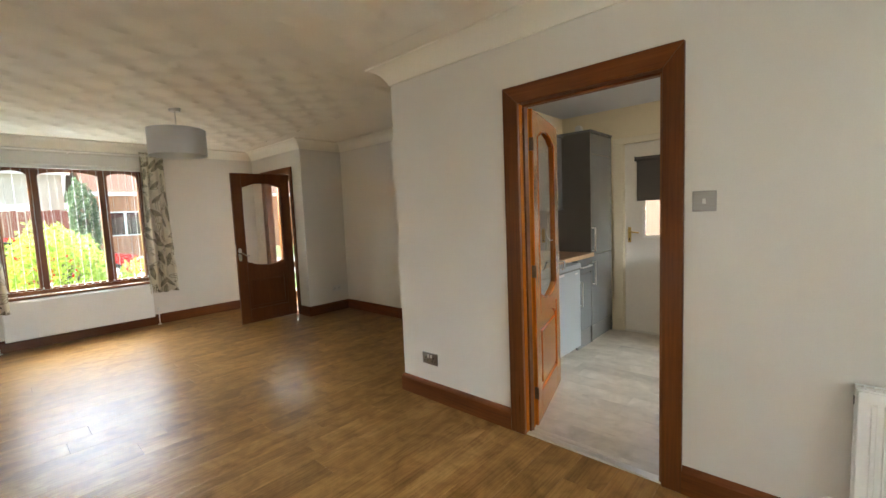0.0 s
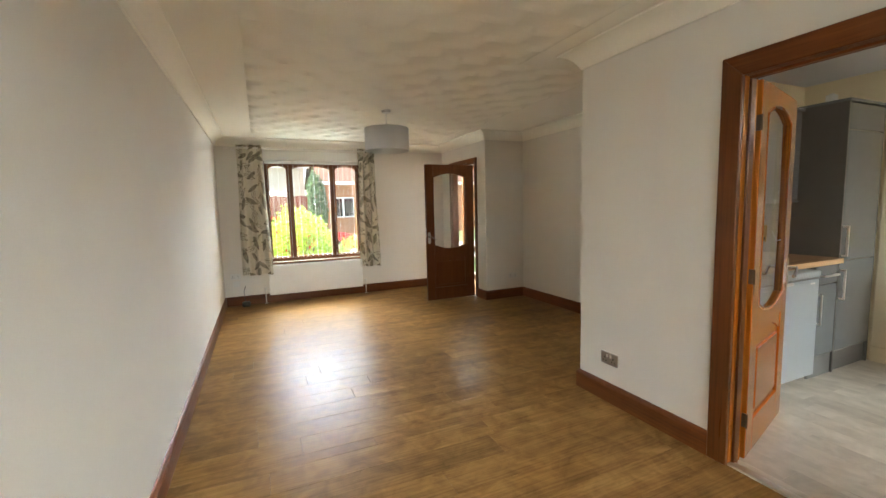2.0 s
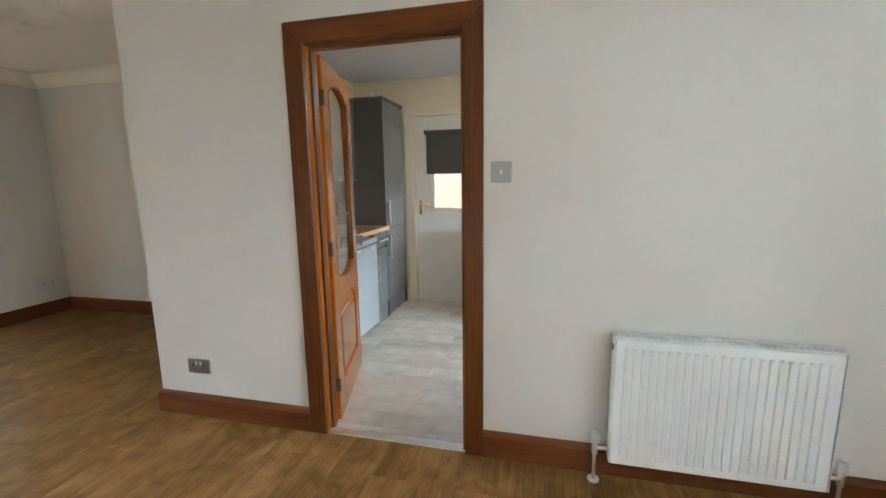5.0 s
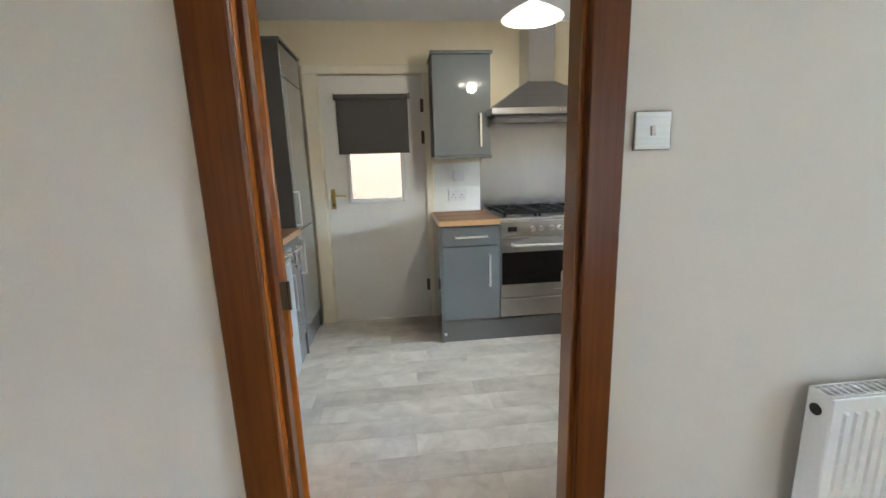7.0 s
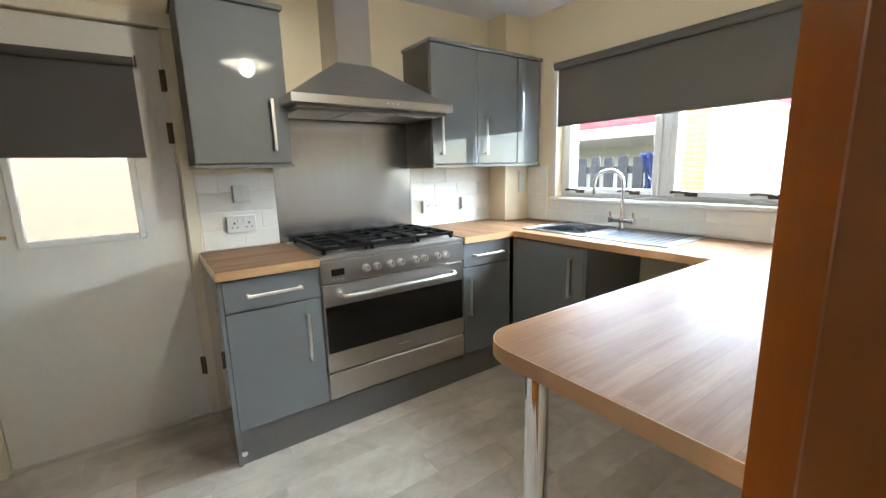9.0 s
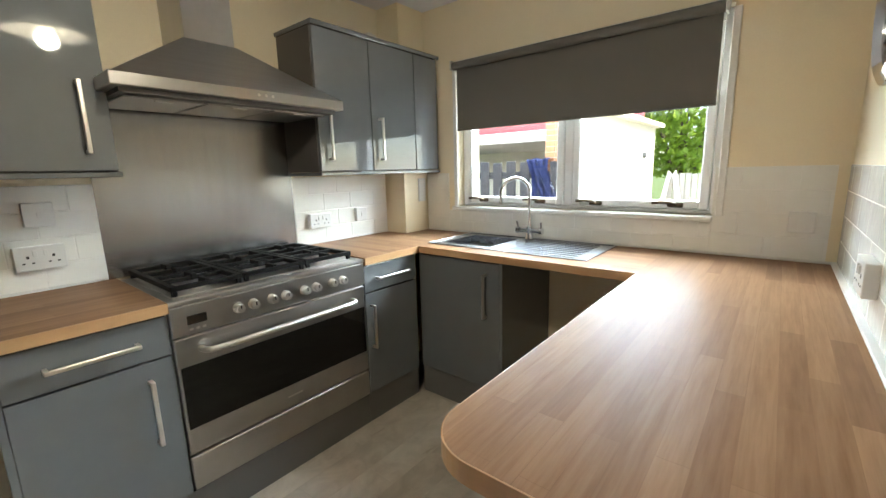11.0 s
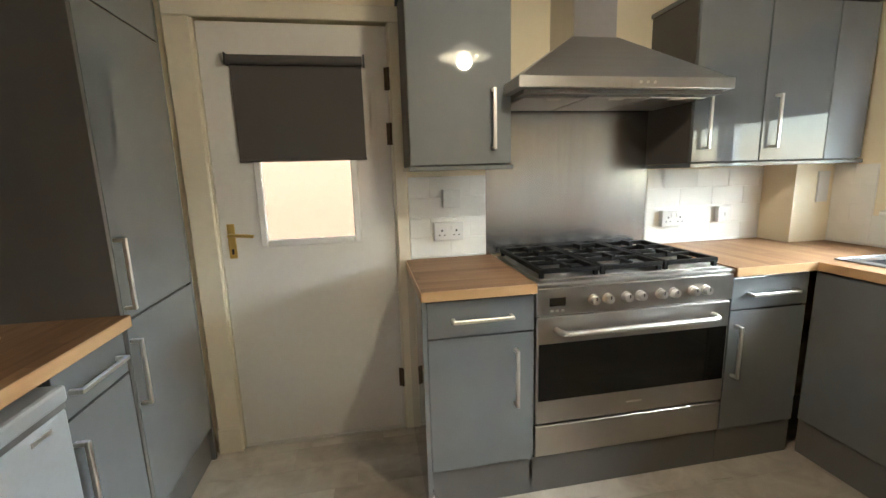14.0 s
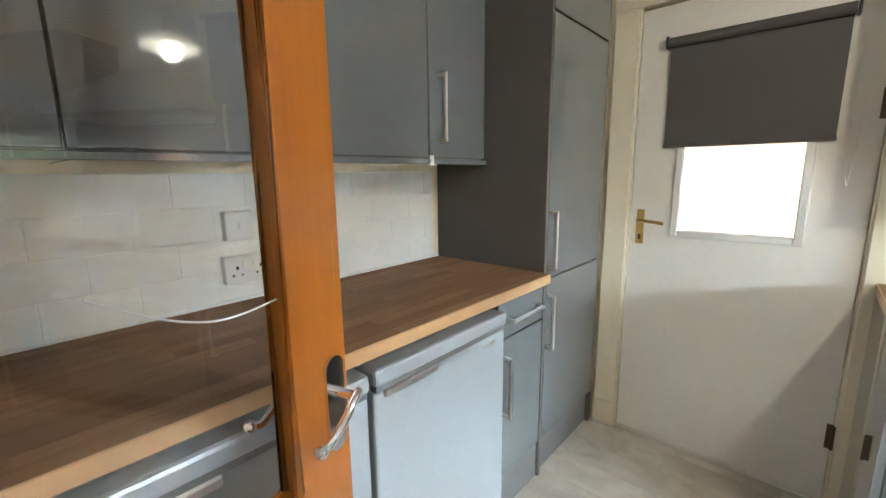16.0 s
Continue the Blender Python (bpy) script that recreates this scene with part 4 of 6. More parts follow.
pieces += [("lining", bar_box(KX, -0.82, 0, KX + 0.12, -0.8151, 1.99, 0), cream_gloss), ("lining", bar_box(KX, -1.6249, 0, KX + 0.12, -1.62, 1.99, 0), cream_gloss),
           ("threshold", bar_box(KX - 0.005, -1.62, 0.0, KX + 0.1, -0.82, 0.012, 0.002), satin)]
door_casing("door_frame_3", pieces, "cream painted frame round the back door")

db = thing("door_blind", (fx0, -1.22, 1.85), "small dark grey roller blind over the door pane", "blind")
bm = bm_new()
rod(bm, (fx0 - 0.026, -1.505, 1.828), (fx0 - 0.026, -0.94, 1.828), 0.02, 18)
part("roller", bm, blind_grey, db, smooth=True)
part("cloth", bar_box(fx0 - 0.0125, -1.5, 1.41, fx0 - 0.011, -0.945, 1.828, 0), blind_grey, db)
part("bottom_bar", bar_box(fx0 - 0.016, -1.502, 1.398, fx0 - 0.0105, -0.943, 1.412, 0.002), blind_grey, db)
for by in (-1.512, -0.935):
    part("bracket", bar_box(fx0 - 0.045, by - 0.004, 1.805, fx0, by + 0.004, 1.853, 0.002), black_plastic, db)
bm = bm_new()
sweep(bm, [(fx0 - 0.012, -1.545 - 0.012 * math.sin(2 * math.pi * k / 24), 1.5 - 0.26 * math.cos(2 * math.pi * k / 24)) for k in range(25)], 0.0012, 5)
part("bead_chain", bm, white_plastic, db)


# ---- kitchen units ----
def handle_on(parent, m, u, w, length, upright, v=0.0):
    """A square bow handle with its middle at (u, w) on a front at depth v."""
    bm = bm_new()
    h, r = length / 2, 0.0068
    if upright:
        box(bm, u - r, v - 0.037, w - h, u + r, v - 0.025, w + h, 0.002)
        for z in (w - h + 0.006, w + h - 0.006):
            box(bm, u - r, v - 0.026, z - 0.006, u + r, v, z + 0.006, 0.001)
    else:
        box(bm, u - h, v - 0.037, w - r, u + h, v - 0.025, w + r, 0.002)
        for a in (u - h + 0.006, u + h - 0.006):
            box(bm, a - 0.006, v - 0.026, w - r, a + 0.006, v, w + r, 0.001)
    return part("handle", bm, satin, parent, "satin nickel bow handle", m=m)


def front_panel(name, parent, m, u0, u1, w0, w1, v=0.0):
    bm = bm_new()
    box(bm, u0 + 0.0015, v, w0 + 0.0015, u1 - 0.0015, v + 0.019, w1 - 0.0015, 0.0025, 2)
    return part(name, bm, grey_gloss, parent, m=m)


PL = 0.165


def base_unit(name, origin, way, w, label, drawer=True, side="right", depth=0.56, plinth=True, end=None):
    m = facing(origin, way)
    ob = thing(name, origin, label, "cabinet", "grey kitchen base units")
    bm = bm_new()
    box(bm, 0.0005, 0.02, PL, w - 0.0005, depth, 0.868)
    part("body", bm, grey_carcass, ob, m=m)
    top = 0.863
    hu = w - 0.078 if side == "right" else 0.035
    if drawer:
        d = front_panel("drawer_front", ob, m, 0, w, 0.722, top)
        handle_on(d, m, w / 2, 0.79, min(0.235, w * 0.7), False)
        top = 0.718
    d = front_panel("door", ob, m, 0, w, PL + 0.003, top)
    handle_on(d, m, hu, top - 0.178, 0.235, True)
    if plinth:
        bm = bm_new()
        box(bm, 0, 0.012, 0.0, w, 0.028, PL - 0.002)
        part("plinth", bm, grey_plinth, ob, m=m)
    if end:
        a, b = (-0.018, 0.0) if end == "left" else (w, w + 0.018)
        bm = bm_new()
        box(bm, a, 0.0, 0.0, b, depth + 0.02, 0.868, 0.001)
        part("end_panel", bm, grey_gloss, ob, m=m)
    return ob


def wall_unit(name, origin, way, w, label, z0, z1, doors, depth=None, group="grey kitchen wall units"):
    """doors: (from, to, handle place or None)."""
    m = facing(origin, way)
    depth = depth or (0.26 if way[1] else 0.30)
    ob = thing(name, origin, label, "cabinet", group)
    bm = bm_new()
    box(bm, 0.0, 0.021, z0 + 0.02, w, depth + 0.02, z1)
    part("body", bm, grey_carcass, ob, m=m)
    for a, b, hu in doors:
        d = front_panel("door", ob, m, a, b, z0 + 0.022, z1 - 0.002)
        if hu is not None:
            handle_on(d, m, hu, z0 + 0.20, 0.24, True)
    bm = bm_new()
    box(bm, -0.006, -0.006, z0, w + 0.006, depth + 0.02, z0 + 0.018, 0.002)
    part("light_pelmet", bm, grey_gloss, ob, m=m)
    bm = bm_new()
    box(bm, -0.012, -0.014, z1, w + 0.012, depth + 0.02, z1 + 0.022, 0.003)
    part("cornice", bm, grey_gloss, ob, m=m)
    return ob


FX = 1.905
base_unit("base_cabinet", (FX, -1.68, 0), (1, 0), 0.417, "grey gloss base cabinet with a drawer beside the cooker", end="left")
base_unit("base_cabinet", (FX, -2.965, 0), (1, 0), 0.385, "narrow grey base cabinet with a drawer beside the cooker", side="left")
base_unit("sink_cabinet", (FX, -3.38, 0), (0, -1), 0.54, "grey sink cabinet with one plain door", drawer=False, depth=0.55, end="right")
wall_unit("wall_cabinet", (2.17, -1.672, 0), (1, 0), 0.425, "tall grey gloss wall cabinet beside the extractor", 1.335, 2.06, [(0, 0.425, 0.345)])
wall_unit("corner_wall_cabinet", (2.17, -2.95, 0), (1, 0), 0.955, "wide grey gloss wall cabinet with two doors and a filler", 1.318, 2.05, [(0, 0.36, 0.06), (0.362, 0.728, 0.422), (0.73, 0.955, None)])

bm = bm_new()
box(bm, 2.175, -3.385, 2.0725, 2.215, -3.315, 2.092, 0.004)
box(bm, 2.183, -3.365, 2.0915, 2.207, -3.335, 2.1, 0.003)
solid("cable_clip_box", bm, satin, "small grey metal box lying on the corner wall cabinet", "box")

# left run
base_unit("drawer_cabinet", (1.578, -0.70, 0), (0, 1), 0.315, "narrow grey base cabinet with a drawer beside the fridge", side="left")
for ux, uw, hu in ((0.16, 0.405, 0.055), (0.567, 0.516, 0.46), (1.082, 0.471, 0.03)):
    wall_unit("wall_cabinet", (ux, -0.41, 0), (0, 1), uw, "wide grey gloss wall cabinet above the worktop", 1.335, 2.06, [(0, uw, hu)])
wall_unit("wall_cabinet", (1.555, -0.41, 0), (0, 1), 0.336, "narrow grey gloss wall cabinet beside the larder", 1.335, 2.06, [(0, 0.336, 0.055)])
bm = bm_new()
box(bm, 1.54, -0.424, 1.328, 1.566, -0.4165, 1.366, 0.003)
box(bm, 1.544, -0.427, 1.34, 1.562, -0.4235, 1.354, 0.002)
solid("cabinet_latch", bm, white_plastic, "small white plastic catch across the wall cabinet edge", "latch")

m = facing((1.895, -0.70, 0), (0, 1))
tall = thing("larder_cabinet", (1.895, -0.70, 0), "tall grey gloss larder cabinet with stacked doors", "cabinet")
TW = 0.535
bm = bm_new()
box(bm, 0.019, 0.02, PL, TW, 0.562, 2.075)
part("body", bm, grey_carcass, tall, m=m)
bm = bm_new()
box(bm, 0.0, 0.0, 0.0, 0.018, 0.565, 2.08, 0.001)
part("side_panel", bm, grey_carcass, tall, "matt dark grey end panel", m=m)
bm = bm_new()
box(bm, TW, 0.0, 0.0, TW + 0.018, 0.565, 2.08, 0.001)
part("side_panel", bm, grey_gloss, tall, m=m)
d = front_panel("lower_door", tall, m, 0.019, TW, PL + 0.003, 0.878)
handle_on(d, m, 0.032, 0.70, 0.235, True)
d = front_panel("upper_door", tall, m, 0.019, TW, 0.882, 1.873)
handle_on(d, m, 0.032, 1.035, 0.235, True)
front_panel("top_door", tall, m, 0.019, TW, 1.877, 2.07)
bm = bm_new()
box(bm, -0.004, -0.012, 2.081, TW + 0.022, 0.565, 2.1, 0.003)
part("cornice", bm, grey_gloss, tall, m=m)
bm = bm_new()
box(bm, 0.02, 0.02, 0, TW, 0.036, PL - 0.002)
part("plinth", bm, grey_plinth, tall, m=m)
bm = bm_new()
box(bm, 2.0, -0.56, 2.1, 2.06, -0.5, 2.17, 0.006)
box(bm, 2.015, -0.545, 2.17, 2.045, -0.515, 2.18, 0.003)
solid("small_white_box", bm, white_plastic, "small white plastic box standing on the larder cabinet", "box")


# worktops
def worktop(name, sections, label, material, nosing):
    ob = thing(name, sections[0][:2] + (0.87,), label, "worktop")
    for x0, y0, x1, y1 in sections:
        part("section", bar_box(x0, y0, 0.872, x1, y1, 0.91, 0), material, ob)
    for x0, y0, x1, y1 in nosing:
        part("edge_strip", bar_box(x0, y0, 0.8725, x1, y1, 0.9095, 0.003), worktop_edge, ob)
    return ob


WX = 1.884
worktop("worktop", [(WX + 0.003, -2.098, KX, -1.662)], "short oak-effect worktop between back door and cooker", worktop_y, [(WX, -2.098, WX + 0.003, -1.662), (WX + 0.003, -1.662, KX, -1.659)])
worktop("worktop", [(PK, -0.727, 1.894, KY)], "long oak-effect worktop over the fridges", worktop_x, [(PK, -0.73, 1.894, -0.727)])
SB = (1.50, 1.84, -3.85, -3.51)     # bowl opening
big = worktop("worktop", [(WX + 0.003, -3.36, KX, -2.962), (SB[1], REAR, KX, -3.36), (0.722, SB[3], SB[1], -3.36), (0.722, REAR, SB[1], SB[2]), (0.722, SB[2], SB[0], SB[3])],
              "U-shaped oak-effect worktop with a rounded peninsula end", worktop_x, [(WX, -3.36, WX + 0.003, -2.962), (0.722, -3.36, WX, -3.357)])
bm = bm_new()
r = 0.1
arc = [(0.722 - r + r * math.sin(a), -2.078 - r + r * math.cos(a)) for a in (math.pi / 2 * k / 10 for k in range(11))]
prism(bm, [(PK, -2.078)] + arc + [(0.722, REAR), (PK, REAR)], 2, 0.872, 0.91)
part("peninsula", bm, worktop_y, big)
bm = bm_new()
out = [(PK, -2.075)] + [(0.722 - r + (r + 0.003) * math.sin(a), -2.078 - r + (r + 0.003) * math.cos(a)) for a in (math.pi / 2 * k / 10 for k in range(11))] + [(0.725, -3.357)]
inn = [(PK, -2.078)] + arc + [(0.722, -3.357)]
prism(bm, out + inn[::-1], 2, 0.8725, 0.9097)
part("edge_strip", bm, worktop_edge, big)
leg = thing("breakfast_bar_support", (0.635, -2.195, 0), "polished chrome tubular leg under the worktop end", "support")
bm = bm_new()
rod(bm, (0.635, -2.195, 0.012), (0.635, -2.195, 0.862), 0.03, 28)
part("tube", bm, chrome, leg, smooth=True)
bm = bm_new()
rod(bm, (0.635, -2.195, 0.0), (0.635, -2.195, 0.014), 0.04, 28)
part("foot", bm, black_plastic, leg)
bm = bm_new()
rod(bm, (0.635, -2.195, 0.86), (0.635, -2.195, 0.872), 0.05, 28)
part("top_plate", bm, chrome, leg)

# upstand sealing bead at the walls
bm = bm_new()
for a in ((PK, KY - 0.012, 1.892, KY), (KX - 0.012, -2.06, KX, -1.66), (KX - 0.012, -3.69, KX, -2.975), (PK, REAR, 2.29, REAR + 0.012), (PK, REAR + 0.012, PK + 0.024, -2.1)):
    box(bm, a[0], a[1], 0.9105, a[2], a[3], 0.921, 0.002)
solid("trim_sealing_strip", bm, white_plastic, "white sealing strip along the back of the worktops", "trim", kind="structure")

# cooker
m = facing((1.9, -2.1, 0), (1, 0))
ck = thing("range_cooker", (1.9, -2.1, 0.17), "wide stainless steel range cooker with a black oven window", "cooker")
W = 0.862


def cooker_part(name, dims, mat, parent=ck, label="", bevel=0.003):
    bm = bm_new()
    box(bm, *dims, bevel)
    return part(name, bm, mat, parent, label, m=m)


cooker_part("body", (0, 0.025, 0.168, W, 0.585, 0.872), steel)
cooker_part("control_panel", (0.0, -0.004, 0.775, W, 0.03, 0.885), steel, bevel=0.004)
cooker_part("display", (0.052, -0.0055, 0.812, 0.118, -0.003, 0.845), black_glass, label="small black clock display", bevel=0.001)
for k in range(3):
    cooker_part("button", (0.056 + 0.022 * k, -0.007, 0.79, 0.068 + 0.022 * k, -0.003, 0.798), satin, bevel=0.001)
for k, u in enumerate((0.232, 0.292, 0.372, 0.432, 0.522, 0.58, 0.668, 0.726)):
    bm = bm_new()
    rod(bm, (u, -0.003, 0.828), (u, -0.013, 0.828), 0.021, 24)
    rod(bm, (u, -0.012, 0.828), (u, -0.032, 0.828), 0.0175, 24, 0.0155)
    kn = part("knob", bm, satin, ck, m=m, smooth=True)
    bm = bm_new()
    box(bm, u - 0.002, -0.0335, 0.828, u + 0.002, -0.0318, 0.842)
    part("pointer", bm, dark_gap, kn, m=m)
od = cooker_part("oven_door", (0.003, 0.0, 0.318, W - 0.003, 0.024, 0.768), steel, bevel=0.004)
cooker_part("oven_window", (0.012, -0.0025, 0.42, W - 0.012, 0.0, 0.66), oven_glass, od, "black oven glass", 0.001)
bm = bm_new()
sweep(bm, [(0.085, 0.0, 0.715), (0.088, -0.03, 0.715), (0.10, -0.048, 0.715), (0.13, -0.054, 0.715), (W - 0.13, -0.054, 0.715), (W - 0.10, -0.048, 0.715), (W - 0.088, -0.03, 0.715), (W - 0.085, 0.0, 0.715)], 0.0115, 12)
part("handle", bm, satin, od, "curved satin steel bar handle", m=m, smooth=True)
cooker_part("badge", (0.40, -0.001, 0.365, 0.47, 0.0005, 0.372), satin, od, bevel=0)
cooker_part("storage_drawer", (0.003, 0.002, 0.172, W - 0.003, 0.024, 0.308), steel, bevel=0.004)
cooker_part("hob_plate", (-0.004, -0.006, 0.886, W + 0.004, 0.57, 0.905), steel, bevel=0.005)
cooker_part("hob_tray", (0.03, 0.045, 0.9045, W - 0.03, 0.55, 0.9085), steel, bevel=0.001)
burners = [(0.15, 0.15, 0.042), (0.15, 0.43, 0.032), (0.43, 0.29, 0.06), (0.71, 0.15, 0.032), (0.71, 0.43, 0.045)]
for u, v, rr in burners:
    bm = bm_new()
    rod(bm, (u, v, 0.908), (u, v, 0.922), rr, 24)
    b = part("burner", bm, satin, ck, "steel gas burner ring", m=m)
    bm = bm_new()
    rod(bm, (u, v, 0.922), (u, v, 0.93), rr * 0.78, 24, rr * 0.72)
    part("cap", bm, satin if rr < 0.04 else steel, b, m=m)
for u0, u1 in ((0.035, 0.285), (0.295, 0.567), (0.577, W - 0.035)):
    bm = bm_new()
    t = 0.0105
    for a in (u0 + 0.008, u1 - 0.008):
        box(bm, a - t, 0.05, 0.926, a + t, 0.545, 0.946, 0.002)
    for v in (0.058, 0.2, 0.3, 0.4, 0.538):
        box(bm, u0 + 0.012, v - t, 0.928, u1 - 0.012, v + t, 0.945, 0.002)
    uc = (u0 + u1) / 2
    for v0, v1 in ((0.06, 0.125), (0.185, 0.26), (0.34, 0.405), (0.46, 0.535)):
        box(bm, uc - t, v0, 0.93, uc + t, v1, 0.953, 0.002)
    for a in (u0 + 0.01, u1 - 0.01):
        for v in (0.06, 0.535):
            box(bm, a - 0.008, v - 0.008, 0.908, a + 0.008, v + 0.008, 0.932)
    part("pan_support", bm, cast_iron, ck, "black cast-iron pan support", m=m)
bm = bm_new()
box(bm, 1.917, -2.963, 0.0, 1.932, -2.087, 0.163, 0.001)
solid("plinth_board", bm, grey_plinth, "grey plinth board under the cooker", "plinth")
bm = bm_new()
box(bm, KX - 0.004, -2.965, 0.91, KX - 0.0005, -2.072, 1.66, 0.001)
solid("splashback", bm, steel_v, "brushed stainless steel splashback behind the cooker", "splashback")

# extractor hood
hood = thing("extractor_hood", (2.03, -2.06, 1.6), "stainless steel chimney extractor hood above the cooker", "cooker hood")
HY0, HY1, HX0 = -2.985, -2.065, 2.0
bm = bm_new()
box(bm, HX0, HY0, 1.628, KX - 0.001, HY1, 1.672, 0.003)
part("rim", bm, steel, hood)
bm = bm_new()
lo = [bm.verts.new(p) for p in ((HX0 + 0.01, HY0 + 0.01, 1.672), (HX0 + 0.01, HY1 - 0.01, 1.672), (KX - 0.002, HY1 - 0.01, 1.672), (KX - 0.002, HY0 + 0.01, 1.672))]
hi = [bm.verts.new(p) for p in ((2.245, -2.61, 1.885), (2.245, -2.395, 1.885), (KX - 0.002, -2.395, 1.885), (KX - 0.002, -2.61, 1.885))]
for k in range(4):
    bm.faces.new((lo[k], lo[(k + 1) % 4], hi[(k + 1) % 4], hi[k]))
bm.faces.new(hi), bm.faces.new(lo[::-1])
part("canopy", bm, steel, hood)
bm = bm_new()
box(bm, 2.25, -2.604, 1.885, KX - 0.002, -2.402, KCEIL, 0.002)
part("chimney", bm, steel, hood)
bm = bm_new()
box(bm, HX0 + 0.03, HY0 + 0.03, 1.612, KX - 0.02, HY1 - 0.03, 1.628)
part("underside", bm, grey_carcass, hood)
for k in range(3):
    a = HY0 + 0.05 + k * 0.277
    bm = bm_new()
    box(bm, HX0 + 0.09, a, 1.606, KX - 0.06, a + 0.262, 1.6125, 0.002)
    f = part("grease_filter", bm, steel, hood, "steel mesh grease filter")
    bm = bm_new()
    box(bm, HX0 + 0.1, a + 0.1, 1.602, HX0 + 0.125, a + 0.16, 1.606, 0.001)
    part("catch", bm, satin, f)
for k in range(3):
    bm = bm_new()
    rod(bm, (HX0 + 0.001, -2.62 + 0.03 * k, 1.65), (HX0 - 0.003, -2.62 + 0.03 * k, 1.65), 0.006, 12)
    part("button", bm, satin, hood)

# sink and tap
sk = thing("kitchen_sink", (1.45, -3.62, 0.91), "stainless steel single-bowl sink with a ribbed drainer", "sink")
bm = bm_new()
sx0, sx1, sy0, sy1 = 0.957, 1.9, -3.905, -3.455
for a in ((sx0, sy0, sx1, SB[2] + 0.01), (sx0, SB[3] - 0.01, sx1, sy1), (SB[1] - 0.01, SB[2] + 0.01, sx1, SB[3] - 0.01), (sx0, SB[2] + 0.01, SB[0] + 0.01, SB[3] - 0.01)):
    box(bm, a[0], a[1], 0.9105, a[2], a[3], 0.9135)
for a in ((sx0, sy0, sx1, sy0 + 0.012), (sx0, sy1 - 0.012, sx1, sy1), (sx0, sy0 + 0.012, sx0 + 0.012, sy1 - 0.012), (sx1 - 0.012, sy0 + 0.012, sx1, sy1 - 0.012)):
    box(bm, a[0], a[1], 0.9135, a[2], a[3], 0.917, 0.0015)
part("rim", bm, sink_steel, sk)
bm = bm_new()
b0, b1, b2, b3, zb = SB[0] + 0.01, SB[1] - 0.01, SB[2] + 0.01, SB[3] - 0.01, 0.76
t = 0.003
box(bm, b0, b2, zb - t, b1, b3, zb)
box(bm, b0 - t, b2 - t, zb - t, b0, b3 + t, 0.9104), box(bm, b1, b2 - t, zb - t, b1 + t, b3 + t, 0.9104)
box(bm, b0, b2 - t, zb - t, b1, b2, 0.9104), box(bm, b0, b3, zb - t, b1, b3 + t, 0.9104)
bowl = part("bowl", bm, sink_steel, sk)
bm = bm_new()
rod(bm, (1.67, -3.68, zb), (1.67, -3.68, zb + 0.004), 0.042, 24)
part("waste", bm, chrome, bowl)
for k in range(9):
    y = -3.86 + k * 0.045
    bm = bm_new()
    box(bm, 1.03, y - 0.006, 0.9135, 1.41, y + 0.006, 0.917, 0.0015)
    part("drainer_rib", bm, sink_steel, sk)
tap = thing("mixer_tap", (1.455, -3.872, 0.913), "chrome swan-neck mixer tap with two levers", "tap")
bm = bm_new()
rod(bm, (1.455, -3.872, 0.9172), (1.455, -3.872, 0.95), 0.026, 24, 0.02)
rod(bm, (1.455, -3.872, 0.95), (1.455, -3.872, 0.99), 0.018, 20)
rod(bm, (1.395, -3.872, 0.965), (1.515, -3.872, 0.965), 0.014, 16)
part("body", bm, chrome, tap, smooth=True)
bm = bm_new()
pts = [(1.455, -3.872, 0.985), (1.455, -3.872, 1.19)]
pts += [(1.455 + (0.085 - 0.085 * math.cos(a)) * 0.75, -3.872 + (0.085 - 0.085 * math.cos(a)) * 0.66, 1.19 + 0.085 * math.sin(a)) for a in (math.pi * k / 14 for k in range(1, 15))]
pts.append((pts[-1][0], pts[-1][1], 1.13))
sweep(bm, pts, 0.0105, 12)
part("spout", bm, chrome, tap, smooth=True)
for x, s in ((1.392, -1), (1.518, 1)):
    bm = bm_new()
    rod(bm, (x, -3.872, 0.965), (x + s * 0.022, -3.872, 0.965), 0.019, 20)
    sweep(bm, [(x + s * 0.012, -3.872, 0.98), (x + s * 0.014, -3.867, 1.0), (x + s * 0.016, -3.86, 1.02)], 0.006, 8)
    part("lever", bm, chrome, tap, smooth=True)


# fridges
def fridge(x0, x1, label):
    ob = thing("undercounter_fridge", (x0, -0.69, 0), label, "fridge", "fridges under the worktop")
    bm = bm_new()
    box(bm, x0, -0.67, 0.02, x1, -0.15, 0.845, 0.004)
    part("body", bm, fridge_silver, ob)
    bm = bm_new()
    box(bm, x0, -0.732, 0.06, x1, -0.675, 0.782, 0.008, 2)
    d = part("door", bm, fridge_silver, ob)
    bm = bm_new()
    box(bm, x0, -0.742, 0.800, x1, -0.67, 0.845, 0.01, 2)
    part("worktop_cap", bm, fridge_silver, ob)
    bm = bm_new()
    prism(bm, [(-0.735, 0.785), (-0.712, 0.785), (-0.712, 0.80), (-0.735, 0.80)], 0, x0 + 0.006, x1 - 0.006)
    part("grip_recess", bm, grey_plinth, ob)
    bm = bm_new()
    box(bm, x0 + 0.03, -0.7425, 0.765, x0 + 0.22, -0.73, 0.785, 0.003)
    part("grip", bm, satin, d)
    part("badge", bar_box(x1 - 0.12, -0.7345, 0.75, x1 - 0.06, -0.732, 0.762, 0), satin, d)
    for x in (x0 + 0.05, x1 - 0.05):
        bm = bm_new()
        rod(bm, (x, -0.63, 0), (x, -0.63, 0.022), 0.018, 12)
        part("foot", bm, black_plastic, ob)
    return ob


fridge(1.006, 1.568, "silver-grey undercounter fridge below the worktop")
fridge(0.44, 0.99, "silver-grey undercounter freezer beside the fridge")


